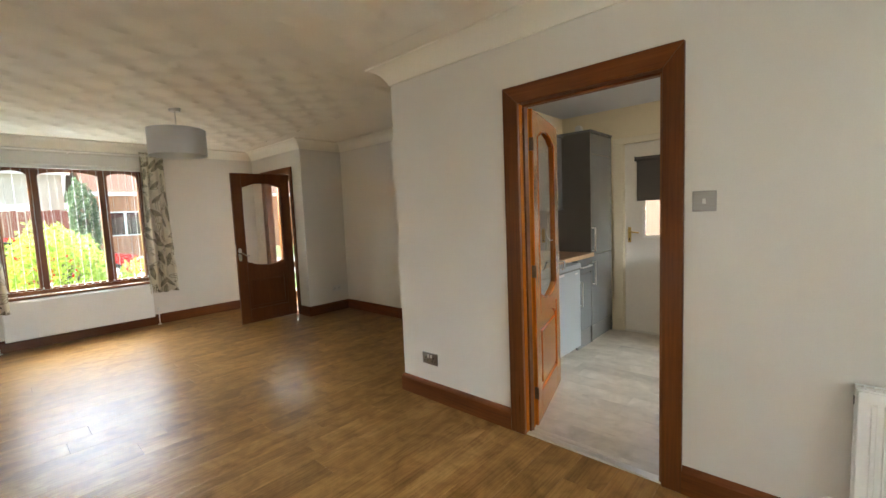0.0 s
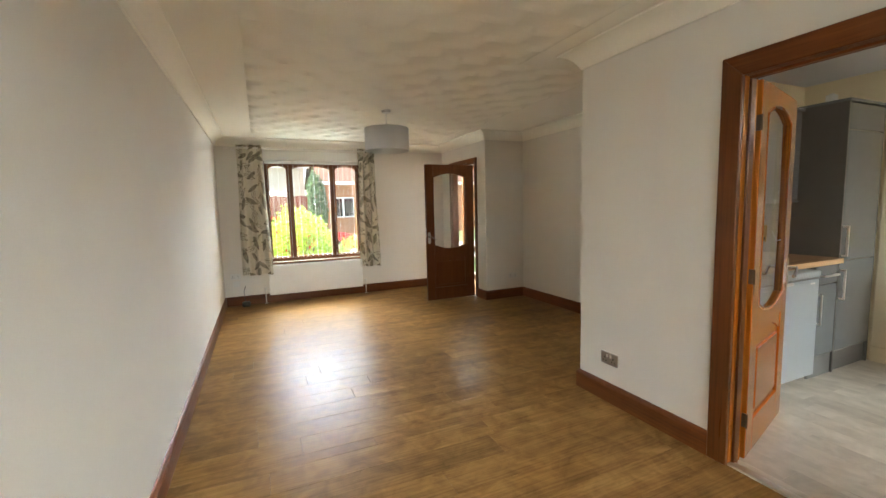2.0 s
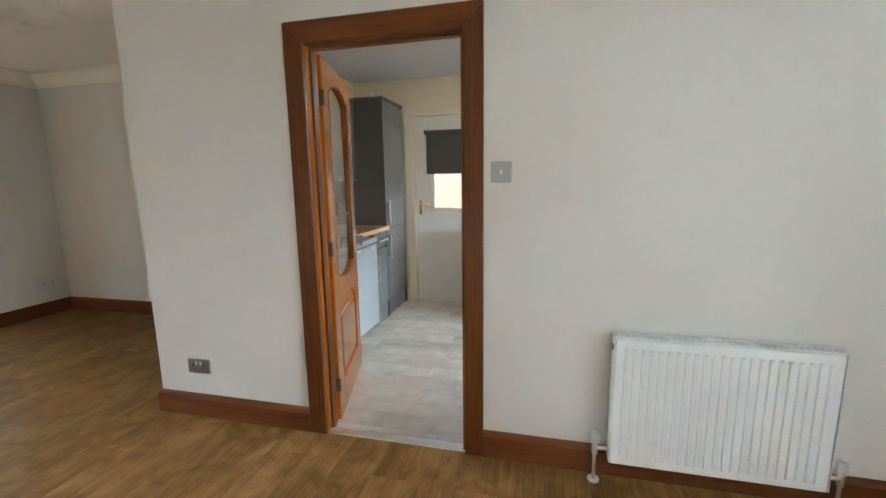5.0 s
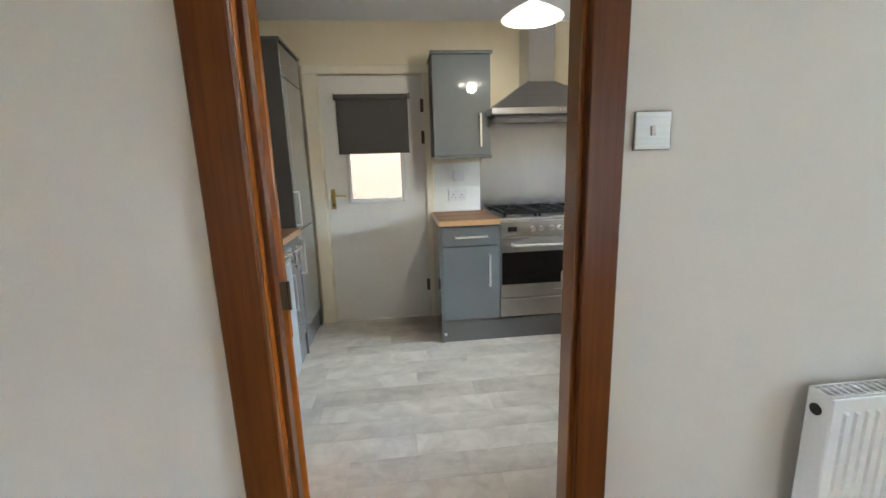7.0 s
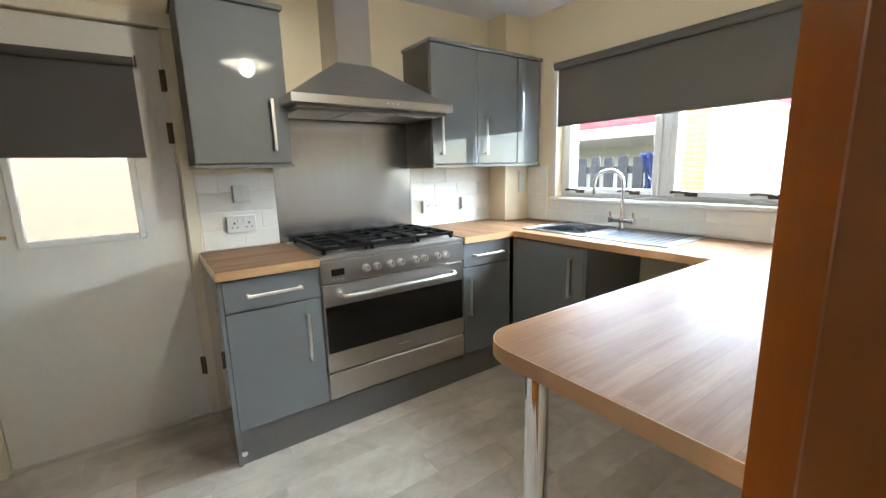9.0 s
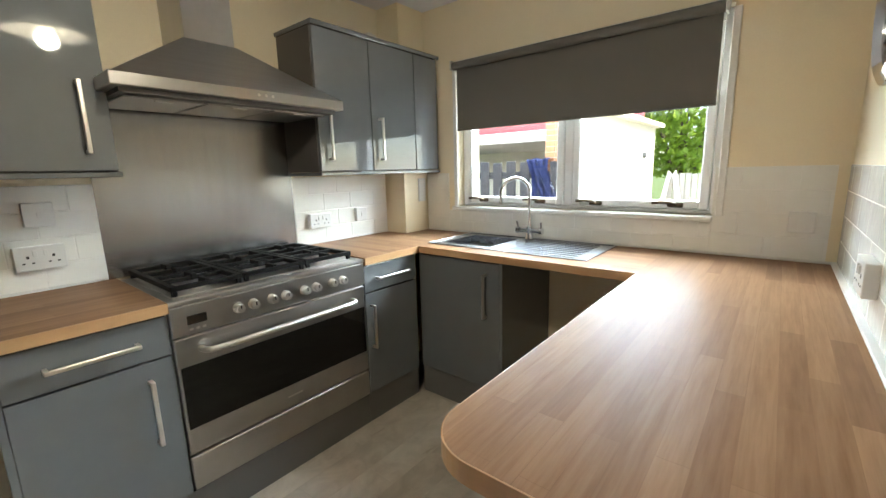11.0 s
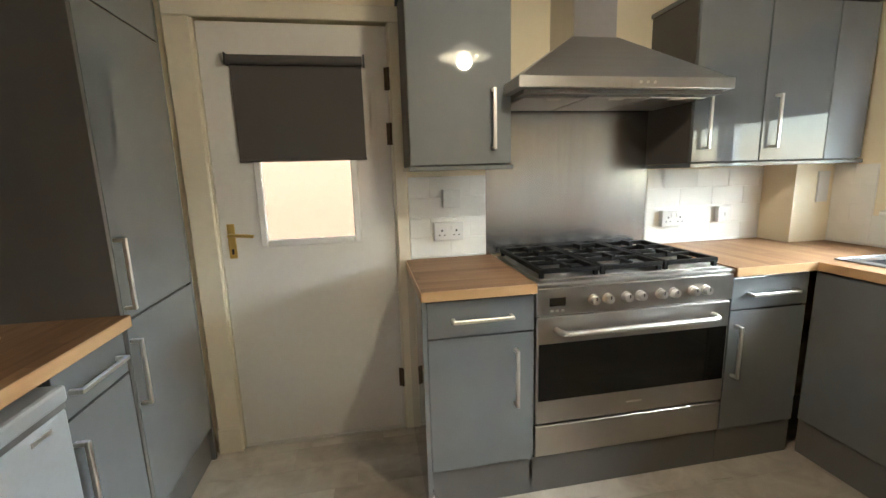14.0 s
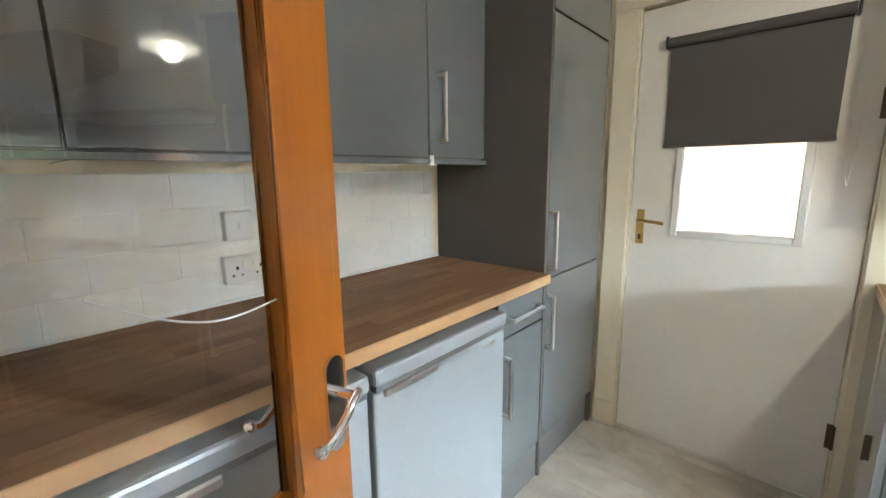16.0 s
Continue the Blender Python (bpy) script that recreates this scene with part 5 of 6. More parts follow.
# ---- fittings ----
def plate(name, m, w, h, mat, label, sockets=0, rocker=0, group="", deep=0.0):
    """A switch or socket plate; local u across, v into the wall, w up, from its middle. deep is the depth of a surface box behind it."""
    m = m @ Matrix.Translation((0, -deep, 0))
    ob = thing(name, m.translation, label, "socket" if sockets else "switch", group)
    bm = bm_new()
    box(bm, -w / 2, -0.009, -h / 2, w / 2, deep, h / 2, 0.003, 2)
    part("plate", bm, mat, ob, m=m)
    for k in range(rocker):
        c = (k - (rocker - 1) / 2) * 0.03
        z = 0.018 if sockets else 0
        bm = bm_new()
        box(bm, c - 0.006, -0.0135, z - 0.011, c + 0.006, -0.008, z + 0.011, 0.001)
        part("rocker", bm, white_plastic, ob, m=m)
    for k in range(sockets):
        c = (k - (sockets - 1) / 2) * 0.072
        bm = bm_new()
        box(bm, c - 0.004, -0.0098, 0.0, c + 0.004, -0.0058, 0.01)
        box(bm, c - 0.017, -0.0098, -0.02, c - 0.009, -0.0058, -0.015)
        box(bm, c + 0.009, -0.0098, -0.02, c + 0.017, -0.0058, -0.015)
        part("pin_slot", bm, dark_gap, ob, m=m)
    return ob


plate("double_socket", facing((-0.0005, -0.285, 0.305), (1, 0)), 0.146, 0.086, plate_steel, "brushed steel double socket on the partition wall", 2, 2)
plate("light_switch", facing((-0.0005, -1.99, 1.36), (1, 0)), 0.09, 0.088, plate_steel, "brushed steel light switch beside the kitchen doorway", 0, 1)
plate("double_socket", facing((1.288, RY - 0.0005, 0.33), (0, 1)), 0.146, 0.086, white_plastic, "white double socket in the alcove", 2, 2)
plate("double_socket", facing((-2.51, FRONT - 0.0005, 0.43), (0, 1)), 0.14, 0.086, white_plastic, "white double socket beside the curtain", 2, 2)
plate("telephone_socket", facing((-2.50, FRONT - 0.0005, 0.315), (0, 1)), 0.086, 0.086, white_plastic, "small white telephone socket by the curtain", 0, 1)
TX = KX - 0.0058
plate("cooker_switch", facing((TX, -1.895, 1.204), (1, 0)), 0.088, 0.09, white_plastic, "white cooker switch on the tiles", 0, 1, deep=0.02)
plate("double_socket", facing((TX, -1.878, 1.044), (1, 0)), 0.146, 0.09, white_plastic, "white double socket on the kitchen tiles", 2, 2, deep=0.02)
plate("double_socket", facing((TX, -3.12, 1.05), (1, 0)), 0.146, 0.086, white_plastic, "white double socket behind the kitchen worktop", 2, 2, deep=0.02)
plate("fused_switch", facing((TX, -3.437, 1.06), (1, 0)), 0.086, 0.086, white_plastic, "white fused switch behind the kitchen worktop", 0, 1, deep=0.02)
plate("light_switch", facing((0.966, KY - 0.0058, 1.152), (0, 1)), 0.088, 0.088, white_plastic, "white switch on the tiles above the fridges", 0, 1, deep=0.02)
plate("double_socket", facing((0.982, KY - 0.0058, 1.018), (0, 1)), 0.146, 0.088, white_plastic, "white double socket above the fridges", 2, 2, deep=0.02)
plate("light_switch", facing((0.231, REAR + 0.0058, 1.08), (0, -1)), 0.088, 0.088, white_plastic, "white fused switch beside the kitchen window", 0, 1, deep=0.02)
plate("double_socket", facing((PK + 0.0058, -3.1, 1.04), (-1, 0)), 0.146, 0.088, white_plastic, "white double socket above the peninsula", 2, 2, deep=0.02)
plate("junction_plate", facing((2.2995, -3.86, 1.2), (1, 0)), 0.07, 0.16, white_plastic, "pale blank plate on the pipe casing", 0, 0)

bm = bm_new()
rod(bm, (1.885, -1.705, 0.055), (1.83, -1.705, 0.055), 0.006, 12)
rod(bm, (1.832, -1.705, 0.055), (1.822, -1.705, 0.055), 0.012, 14)
rod(bm, (1.898, -1.705, 0.055), (1.886, -1.705, 0.055), 0.012, 14)
ds = solid("door_stop", bm, chrome, "chrome rod door stop low on the cabinet end", "door stop", smooth=True)
ds.matrix_world = Matrix.Translation((0.04, 0.02, 0.03))

# wall clock
ck2 = thing("wall_clock", (PK, -2.76, 1.655), "round chrome-rimmed clock hanging on the cream wall", "clock")
m = facing((PK, -2.76, 1.655), (-1, 0))
bm = bm_new()
lathe(bm, [(0.0, 0.0), (0.196, 0.0), (0.202, 0.03), (0.203, 0.06), (0.196, 0.085), (0.18, 0.092), (0.168, 0.08), (0.165, 0.045), (0.0, 0.045)], (0, 0, 0), 48)
part("rim", bm, chrome, ck2, m=Matrix.Translation((PK + 0.001, -2.76, 1.655)) @ pose(0, 0, 0, 0, 90, 0), smooth=True)
bm = bm_new()
rod(bm, (PK + 0.045, -2.76, 1.655), (PK + 0.05, -2.76, 1.655), 0.164, 40)
part("dial", bm, white_plastic, ck2)

# kitchen pendant
pl = thing("pendant_lamp", (LAMP[0], LAMP[1], LAMP[2]), "white coolie glass pendant lamp, lit", "lamp")
bm = bm_new()
lathe(bm, [(0.026, 0.075), (0.045, 0.066), (0.095, 0.04), (0.138, 0.012), (0.155, 0.0), (0.153, -0.004), (0.135, 0.007), (0.093, 0.034), (0.043, 0.06), (0.026, 0.069)], LAMP, 48)
part("shade", bm, opal, pl, smooth=True)
bm = bm_new()
rod(bm, (LAMP[0], LAMP[1], LAMP[2] + 0.07), (LAMP[0], LAMP[1], KCEIL - 0.02), 0.003, 8)
part("flex", bm, white_plastic, pl)
bm = bm_new()
rod(bm, (LAMP[0], LAMP[1], KCEIL - 0.03), (LAMP[0], LAMP[1], KCEIL), 0.04, 24, 0.045)
part("ceiling_rose", bm, white_plastic, pl)
bm = bm_new()
rod(bm, (LAMP[0], LAMP[1], LAMP[2] + 0.02), (LAMP[0], LAMP[1], LAMP[2] + 0.085), 0.02, 16)
part("lamp_holder", bm, white_plastic, pl)
bm = bm_new()
bmesh.ops.create_uvsphere(bm, u_segments=20, v_segments=12, radius=0.027, matrix=Matrix.Translation((LAMP[0], LAMP[1], LAMP[2] + 0.005)))
bb = part("bulb", bm, bulb_glow, pl, "lit bulb", smooth=True)
bb.visible_shadow = False


# ---- living room things ----
shade = thing("drum_pendant", (SHADE[0], SHADE[1], SHADE[2]), "pale grey cloth drum pendant shade with a silver lining", "lamp")
sr, sh = 0.235, 0.235
bm = bm_new()
lathe(bm, [(sr - 0.003, 0), (sr, 0), (sr, sh), (sr - 0.003, sh)], SHADE, 56)
part("shade", bm, shade_cloth, shade, smooth=True)
bm = bm_new()
lathe(bm, [(sr - 0.0035, 0.001), (sr - 0.0035, sh - 0.001)], SHADE, 56)
part("lining", bm, silver_lining, shade, smooth=True)
bm = bm_new()
for a in range(3):
    t = 2 * math.pi * a / 3
    rod(bm, (SHADE[0], SHADE[1], SHADE[2] + sh - 0.02), (SHADE[0] + (sr - 0.005) * math.cos(t), SHADE[1] + (sr - 0.005) * math.sin(t), SHADE[2] + sh - 0.02), 0.0025, 6)
rod(bm, (SHADE[0], SHADE[1], SHADE[2] + sh - 0.04), (SHADE[0], SHADE[1], SHADE[2] + sh), 0.02, 16)
part("spider", bm, white_plastic, shade)
bm = bm_new()
rod(bm, (SHADE[0], SHADE[1], SHADE[2] + sh), (SHADE[0], SHADE[1], CEIL - 0.02), 0.0035, 8)
part("flex", bm, white_plastic, shade)
bm = bm_new()
rod(bm, (SHADE[0], SHADE[1], CEIL - 0.035), (SHADE[0], SHADE[1], CEIL - 0.003), 0.045, 24, 0.052)
part("ceiling_rose", bm, white_plastic, shade)


# radiators
def radiator(name, m, w, h, ribs, label, plain=False):
    ob = thing(name, m.translation, label, "radiator")
    z = 0.0
    bm = bm_new()
    box(bm, 0, 0.012, 0.0, w, 0.02, h, 0.003)
    box(bm, 0.004, 0.0, 0.004, w - 0.004, 0.012, h - 0.004, 0.005, 2)
    part("front_panel", bm, radiator_enamel, ob, m=m)
    if not plain:
        for k in range(ribs):
            u = 0.03 + (w - 0.06) * (k + 0.5) / ribs
            bm = bm_new()
            hw = (w - 0.06) / ribs * 0.27
            prism(bm, [(u - hw, 0.001), (u - hw * 0.55, -0.0065), (u + hw * 0.55, -0.0065), (u + hw, 0.001)], 2, 0.035, h - 0.04)
            for v in bm.verts:
                if v.co.y < 0:
                    v.co.z += 0.008 if v.co.z < h / 2 else -0.008
            part("rib", bm, radiator_enamel, ob, m=m)
    bm = bm_new()
    box(bm, 0.004, 0.05, 0.006, w - 0.004, 0.062, h - 0.006, 0.003)
    part("back_panel", bm, radiator_enamel, ob, m=m)
    for u in (-0.001, w):
        bm = bm_new()
        box(bm, u, 0.0, 0.006, u + 0.0015, 0.062, h + 0.003, 0)
        part("side_cover", bm, radiator_enamel, ob, m=m)
    bm = bm_new()
    rod(bm, (-0.0035, 0.036, h - 0.05), (-0.0012, 0.036, h - 0.05), 0.016, 18)
    part("end_plug", bm, black_plastic, ob, "dark round end plug", m=m)
    bm = bm_new()
    n = int(w / 0.022)
    box(bm, 0.0, 0.0, h - 0.002, w, 0.006, h + 0.004), box(bm, 0.0, 0.056, h - 0.002, w, 0.062, h + 0.004)
    for k in range(n + 1):
        u = (w - 0.005) * k / n
        box(bm, u, 0.0062, h - 0.002, u + 0.005, 0.0558, h + 0.002)
    part("top_grille", bm, radiator_enamel, ob, m=m)
    for u, s in ((0.0, -1), (w, 1)):
        bm = bm_new()
        rod(bm, (u + s * 0.002, 0.035, 0.05), (u + s * 0.055, 0.035, 0.05), 0.01, 12)
        rod(bm, (u + s * 0.055, 0.035, 0.02), (u + s * 0.055, 0.035, 0.075), 0.013, 14)
        v = part("valve", bm, satin, ob, m=m, smooth=True)
        bm = bm_new()
        rod(bm, (u + s * 0.055, 0.035, 0.075), (u + s * 0.055, 0.035, 0.12), 0.02, 16, 0.017)
        part("valve_cap", bm, white_plastic, v, "cream plastic valve cap", m=m, smooth=True)
        bm = bm_new()
        rod(bm, (u + s * 0.055, 0.035, 0.02), (u + s * 0.055, 0.035, -m.translation.z), 0.0075, 10)
        part("pipe", bm, satin, v, m=m, smooth=True)
        bm = bm_new()
        rod(bm, (u + s * 0.055, 0.035, -m.translation.z), (u + s * 0.055, 0.035, -m.translation.z + 0.008), 0.025, 16)
        part("pipe_collar", bm, white_plastic, v, m=m)
    for u in (w * 0.2, w * 0.8):
        bm = bm_new()
        box(bm, u - 0.015, 0.062, h * 0.2, u + 0.015, 0.0985, h * 0.85)
        part("bracket", bm, radiator_enamel, ob, m=m)
    return ob


radiator("radiator", facing((-0.1, -2.47, 0.11), (1, 0)), 0.795, 0.57, 23, "white ribbed panel radiator on the partition wall")
radiator("window_radiator", facing((-2.06, FRONT - 0.1, 0.12), (0, 1)), 1.40, 0.44, 0, "plain white flat radiator under the front window", True)


# curtains
def curtain(name, x0, x1, folds, label, lean):
    ob = thing(name, ((x0 + x1) / 2, FRONT - 0.11, 2.3), label, "curtain", "curtains at the front window")
    bm = bm_new()
    uv = bm.loops.layers.uv.new("cloth")
    n, rows = folds * 10, 16
    flat = folds * 0.17
    sides = []
    for back in (0, 1):
        grid = []
        for j in range(rows + 1):
            s = j / rows
            z = 2.315 - s * (2.315 - 0.445)
            line = []
            for k in range(n + 1):
                q = k / n
                x = x0 + (x1 - x0) * q + lean * s * (q - 0.3)
                amp = 0.036 * (0.8 + 0.35 * s)
                y = FRONT - 0.115 + amp * math.sin(2 * math.pi * folds * q + 0.25 * math.sin(3 * s)) + 0.008 * math.sin(7 * q + 5 * s)
                line.append((bm.verts.new((x + 0.006 * math.sin(6 * s + 9 * q), y + 0.003 * back, z + 0.006 * math.sin(11 * q) * s)), (q * flat, z)))
            grid.append(line)
        sides.append(grid)
        for a, b in zip(grid, grid[1:]):
            for k in range(n):
                quad = (a[k], a[k + 1], b[k + 1], b[k])
                f = bm.faces.new([v for v, _ in quad])
                for loop, (_, t) in zip(f.loops, quad):
                    loop[uv].uv = t
    for k in range(n):
        for j in (0, rows):
            bm.faces.new((sides[0][j][k][0], sides[0][j][k + 1][0], sides[1][j][k + 1][0], sides[1][j][k][0]))
    for j in range(rows):
        for k in (0, n):
            bm.faces.new((sides[0][j][k][0], sides[0][j + 1][k][0], sides[1][j + 1][k][0], sides[1][j][k][0]))
    part("drape", bm, curtain_cloth, ob, smooth=True)
    for f in range(folds * 2):
        bm = bm_new()
        x = x0 + (x1 - x0) * (f + 0.5) / (folds * 2)
        ring = [(x, FRONT - 0.115 + 0.024 * math.cos(a), 2.272 + 0.024 * math.sin(a)) for a in (2 * math.pi * k / 16 for k in range(17))]
        sweep(bm, ring, 0.0045, 6)
        part("eyelet", bm, satin, ob)
    return ob


curtain("curtain", -2.38, -2.045, 3, "cream curtain printed with dark leaves, drawn open", 0.07)
curtain("curtain", -0.665, -0.40, 3, "cream leaf-printed curtain gathered beside the pelmet", 0.06)
pole = thing("curtain_pole", (-1.35, FRONT - 0.115, 2.272), "slim satin steel curtain pole with ball ends", "curtain pole")
bm = bm_new()
rod(bm, (-2.5, FRONT - 0.115, 2.272), (-0.33, FRONT - 0.115, 2.272), 0.0125, 16)
part("rod", bm, satin, pole, smooth=True)
for x, s in ((-2.5, -1), (-0.33, 1)):
    bm = bm_new()
    rod(bm, (x, FRONT - 0.115, 2.272), (x + s * 0.03, FRONT - 0.115, 2.272), 0.016, 16, 0.02)
    bmesh.ops.create_uvsphere(bm, u_segments=16, v_segments=10, radius=0.024, matrix=Matrix.Translation((x + s * 0.04, FRONT - 0.115, 2.272)))
    part("finial", bm, satin, pole, smooth=True)
for x in (-2.43, -1.35, -0.37):
    bm = bm_new()
    rod(bm, (x, FRONT - 0.115, 2.26), (x, FRONT, 2.26), 0.007, 10)
    rod(bm, (x, FRONT - 0.006, 2.26), (x, FRONT, 2.26), 0.028, 20)
    part("bracket", bm, satin, pole)

# small black box with its cable by the corner
ad = thing("black_adapter", (-2.38, 4.22, 0), "small black plug adapter lying on the floor with its cable", "adapter")
bm = bm_new()
box(bm, -2.44, 4.17, 0.0, -2.33, 4.26, 0.075, 0.02, 3)
part("case", bm, black_plastic, ad, smooth=True)
bm = bm_new()
sweep(bm, [(-2.39, 4.25, 0.06), (-2.40, 4.29, 0.12), (-2.41, 4.31, 0.2), (-2.39, 4.31, 0.26), (-2.385, 4.335, 0.285)], 0.004, 8)
part("cable", bm, black_plastic, ad, smooth=True)

# threshold strip
bm = bm_new()
prism(bm, [(-0.005, 0.0), (0.05, 0.0), (0.045, 0.008), (0.0, 0.008)], 1, D0 + 0.0005, D1 - 0.0005)
solid("threshold_strip", bm, satin, "brushed metal threshold strip in the kitchen doorway", "threshold")

# ---- outside ----
bm = bm_new()
R = 300
box(bm, -R, -R, -0.6, R, R, -0.25)
solid("ground", bm, grass, "lawn and open ground round the house", "ground", kind="structure")
bm = bm_new()
box(bm, -9, 9.3, -0.249, 12, 14.6, -0.236)
solid("road", bm, paving, "pale residential road beyond the front garden", "road", kind="structure")
bm = bm_new()
box(bm, -0.3, 4.7, -0.249, 2.6, 9.3, -0.232)
box(bm, 0.2, -14, -0.249, 7.5, -4.3, -0.232)
solid("pavement", bm, paving, "pale paved paths beside the house", "pavement", kind="structure")


def leaves(name, centre, radii, count, size, mat, label, seed, ground=None, kind="", category="bush", inner=0.55):
    """A crown of many small bent leaves round a few stems."""
    rng = random.Random(seed)
    ob = thing(name, (centre[0], centre[1], -0.25 if ground is None else ground), label, category)
    verts, faces = [], []
    for _ in range(count):
        while True:
            d = Vector((rng.gauss(0, 1), rng.gauss(0, 1), rng.gauss(0, 1))).normalized()
            lump = 1 + 0.22 * noise.noise(d * 2.6 + Vector((seed, 0, 0))) + 0.1 * noise.noise(d * 7)
            q = (inner + (1 - inner) * rng.random() ** 0.5) * lump
            p = Vector(centre) + Vector((d.x * radii[0], d.y * radii[1], d.z * radii[2])) * q
            if p.z > -0.2:
                break
        t = Euler((rng.uniform(-1.2, 1.2), rng.uniform(-1.2, 1.2), rng.uniform(0, 6.3))).to_matrix()
        s = size * rng.uniform(0.6, 1.3)
        k = len(verts)
        for c in ((-0.5, 0, 0), (0, -0.28, 0.08), (0.5, 0, 0), (0, 0.28, 0.08)):
            verts.append(p + t @ (Vector(c) * s))
        faces += [(k, k + 1, k + 2), (k, k + 2, k + 3)]
    me = bpy.data.meshes.new("crown")
    me.from_pydata([tuple(v) for v in verts], [], faces)
    me.materials.append(mat)
    c = new("crown", me)
    c.parent, c.matrix_parent_inverse = ob, WORLD[ob].inverted()
    base = -0.25 if ground is None else ground
    bm = bm_new()
    for k in range(5):
        a = 2 * math.pi * k / 5
        sweep(bm, [(centre[0], centre[1], base), (centre[0] + 0.2 * radii[0] * math.cos(a), centre[1] + 0.2 * radii[1] * math.sin(a), base + (centre[2] - base) * 0.7),
                   (centre[0] + 0.6 * radii[0] * math.cos(a), centre[1] + 0.6 * radii[1] * math.sin(a), centre[2] + 0.3 * radii[2])], 0.02 + 0.02 * radii[2], 6)
    rod(bm, (centre[0], centre[1], base), (centre[0], centre[1], centre[2]), 0.035 * radii[2] + 0.03, 8, 0.02)
    part("trunk", bm, bark, ob)
    return ob


leaves("garden_bush", (-1.3, 7.6, 0.42), (0.74, 0.74, 0.98), 5200, 0.09, foliage, "large rounded green bush in the front garden", 3)
leaves("small_shrub", (0.05, 7.9, 0.22), (0.5, 0.5, 0.5), 1500, 0.07, foliage, "small bright green shrub by the path", 5)
leaves("conifer_tree", (0.88, 22, 1.5), (0.58, 0.58, 1.95), 3600, 0.16, dark_foliage, "dark green conifer behind the road", 6, category="tree")
leaves("garden_tree", (2.9, -17.5, 3.3), (3.2, 2.4, 2.6), 9000, 0.26, foliage, "leafy green tree beyond the rear fence", 7, category="tree", inner=0.4)

fence = thing("garden_fence", (-4, 15.2, -0.25), "red-brown stained board fence across the road", "fence")
for k in range(45):
    x = -7.5 + k * 0.16
    bm = bm_new()
    box(bm, x, 15.2, -0.25, x + 0.15, 15.222, 1.95 + 0.02 * math.sin(k * 2.1))
    part("board", bm, red_fence, fence)
for k in range(4):
    bm = bm_new()
    box(bm, -7.5 + k * 2.1, 15.225, -0.25, -7.4 + k * 2.1, 15.32, 1.95)
    part("post", bm, red_fence, fence)


def house(name, x0, x1, y0, y1, eaves, ridge, wallm, label, windows):
    ob = thing(name, ((x0 + x1) / 2, (y0 + y1) / 2, -0.25), label, "house")
    bm = bm_new()
    ym = (y0 + y1) / 2
    prism(bm, [(y0, -0.25), (y1, -0.25), (y1, eaves), (ym, ridge - 0.1), (y0, eaves)], 0, x0, x1)
    part("wall", bm, wallm, ob)
    bm = bm_new()
    prism(bm, [(y0 - 0.35, eaves - 0.12), (ym, ridge), (y1 + 0.35, eaves - 0.12), (y1 + 0.35, eaves), (ym, ridge + 0.14), (y0 - 0.35, eaves)], 0, x0 - 0.3, x1 + 0.3)
    roof = part("roof", bm, roof_tile, ob)
    bm = bm_new()
    box(bm, x0 + 0.8, ym - 0.3, ridge - 0.3, x0 + 1.5, ym + 0.3, ridge + 0.9)
    part("chimney", bm, wallm, roof)
    bm = bm_new()
    box(bm, x0 - 0.3, y0 - 0.38, eaves - 0.16, x1 + 0.3, y0 - 0.35, eaves + 0.02)
    part("fascia", bm, white_paint, ob)
    for wx, wz, ww, wh in windows:
        w = part("window", bar_box(wx, y0 - 0.03, wz, wx + ww, y0 + 0.02, wz + wh, 0.01), white_paint, ob)
        for k in range(2):
            part("pane", bar_box(wx + 0.06 + k * ww / 2, y0 - 0.036, wz + 0.06, wx + ww / 2 - 0.04 + k * ww / 2, y0 - 0.031, wz + wh - 0.06, 0), black_glass, w)
    return ob


house("brick_house", 1.4, 12, 23, 30, 3.0, 5.3, brick_mat, "orange brick bungalow with a brown tiled roof", [(1.9, 0.9, 1.3, 1.2), (4.8, 0.9, 1.8, 1.2)])
house("white_house", -12, 0.7, 26, 33, 4.2, 6.2, render_white, "white rendered house with a brown tiled roof", [(-3.2, 0.8, 1.6, 1.2), (-7, 0.8, 1.6, 1.2)])

# parked car
car = thing("red_car", (-1.1, 12.6, -0.236), "small red parked hatchback", "car")
cx, cy, cz = -1.1, 12.6, -0.236
bm = bm_new()
body = [(-2.0, 0.28), (1.95, 0.28), (2.0, 0.55), (1.85, 0.78), (1.05, 0.92), (-1.7, 0.96), (-1.98, 0.8)]
prism(bm, [(cx + a, cz + b) for a, b in body], 1, cy - 0.82, cy + 0.82)
bmesh.ops.bevel(bm, geom=bm.edges[:], offset=0.06, segments=2, affect="EDGES")
part("body", bm, car_red, car, smooth=True)
bm = bm_new()
prism(bm, [(cx + a, cz + b) for a, b in ((-1.75, 0.94), (1.0, 0.9), (0.35, 1.40), (-1.2, 1.45))], 1, cy - 0.7, cy + 0.7)
bmesh.ops.bevel(bm, geom=bm.edges[:], offset=0.06, segments=2, affect="EDGES")
part("cabin", bm, car_red, car, smooth=True)
for a, b in ((-1.3, -0.45), (-0.38, 0.42)):
    bm = bm_new()
    prism(bm, [(cx + a, cz + 0.98), (cx + b, cz + 0.98), (cx + b - 0.14, cz + 1.34), (cx + a + 0.08, cz + 1.36)], 1, cy - 0.712, cy - 0.70)
    part("side_window", bm, black_glass, car)
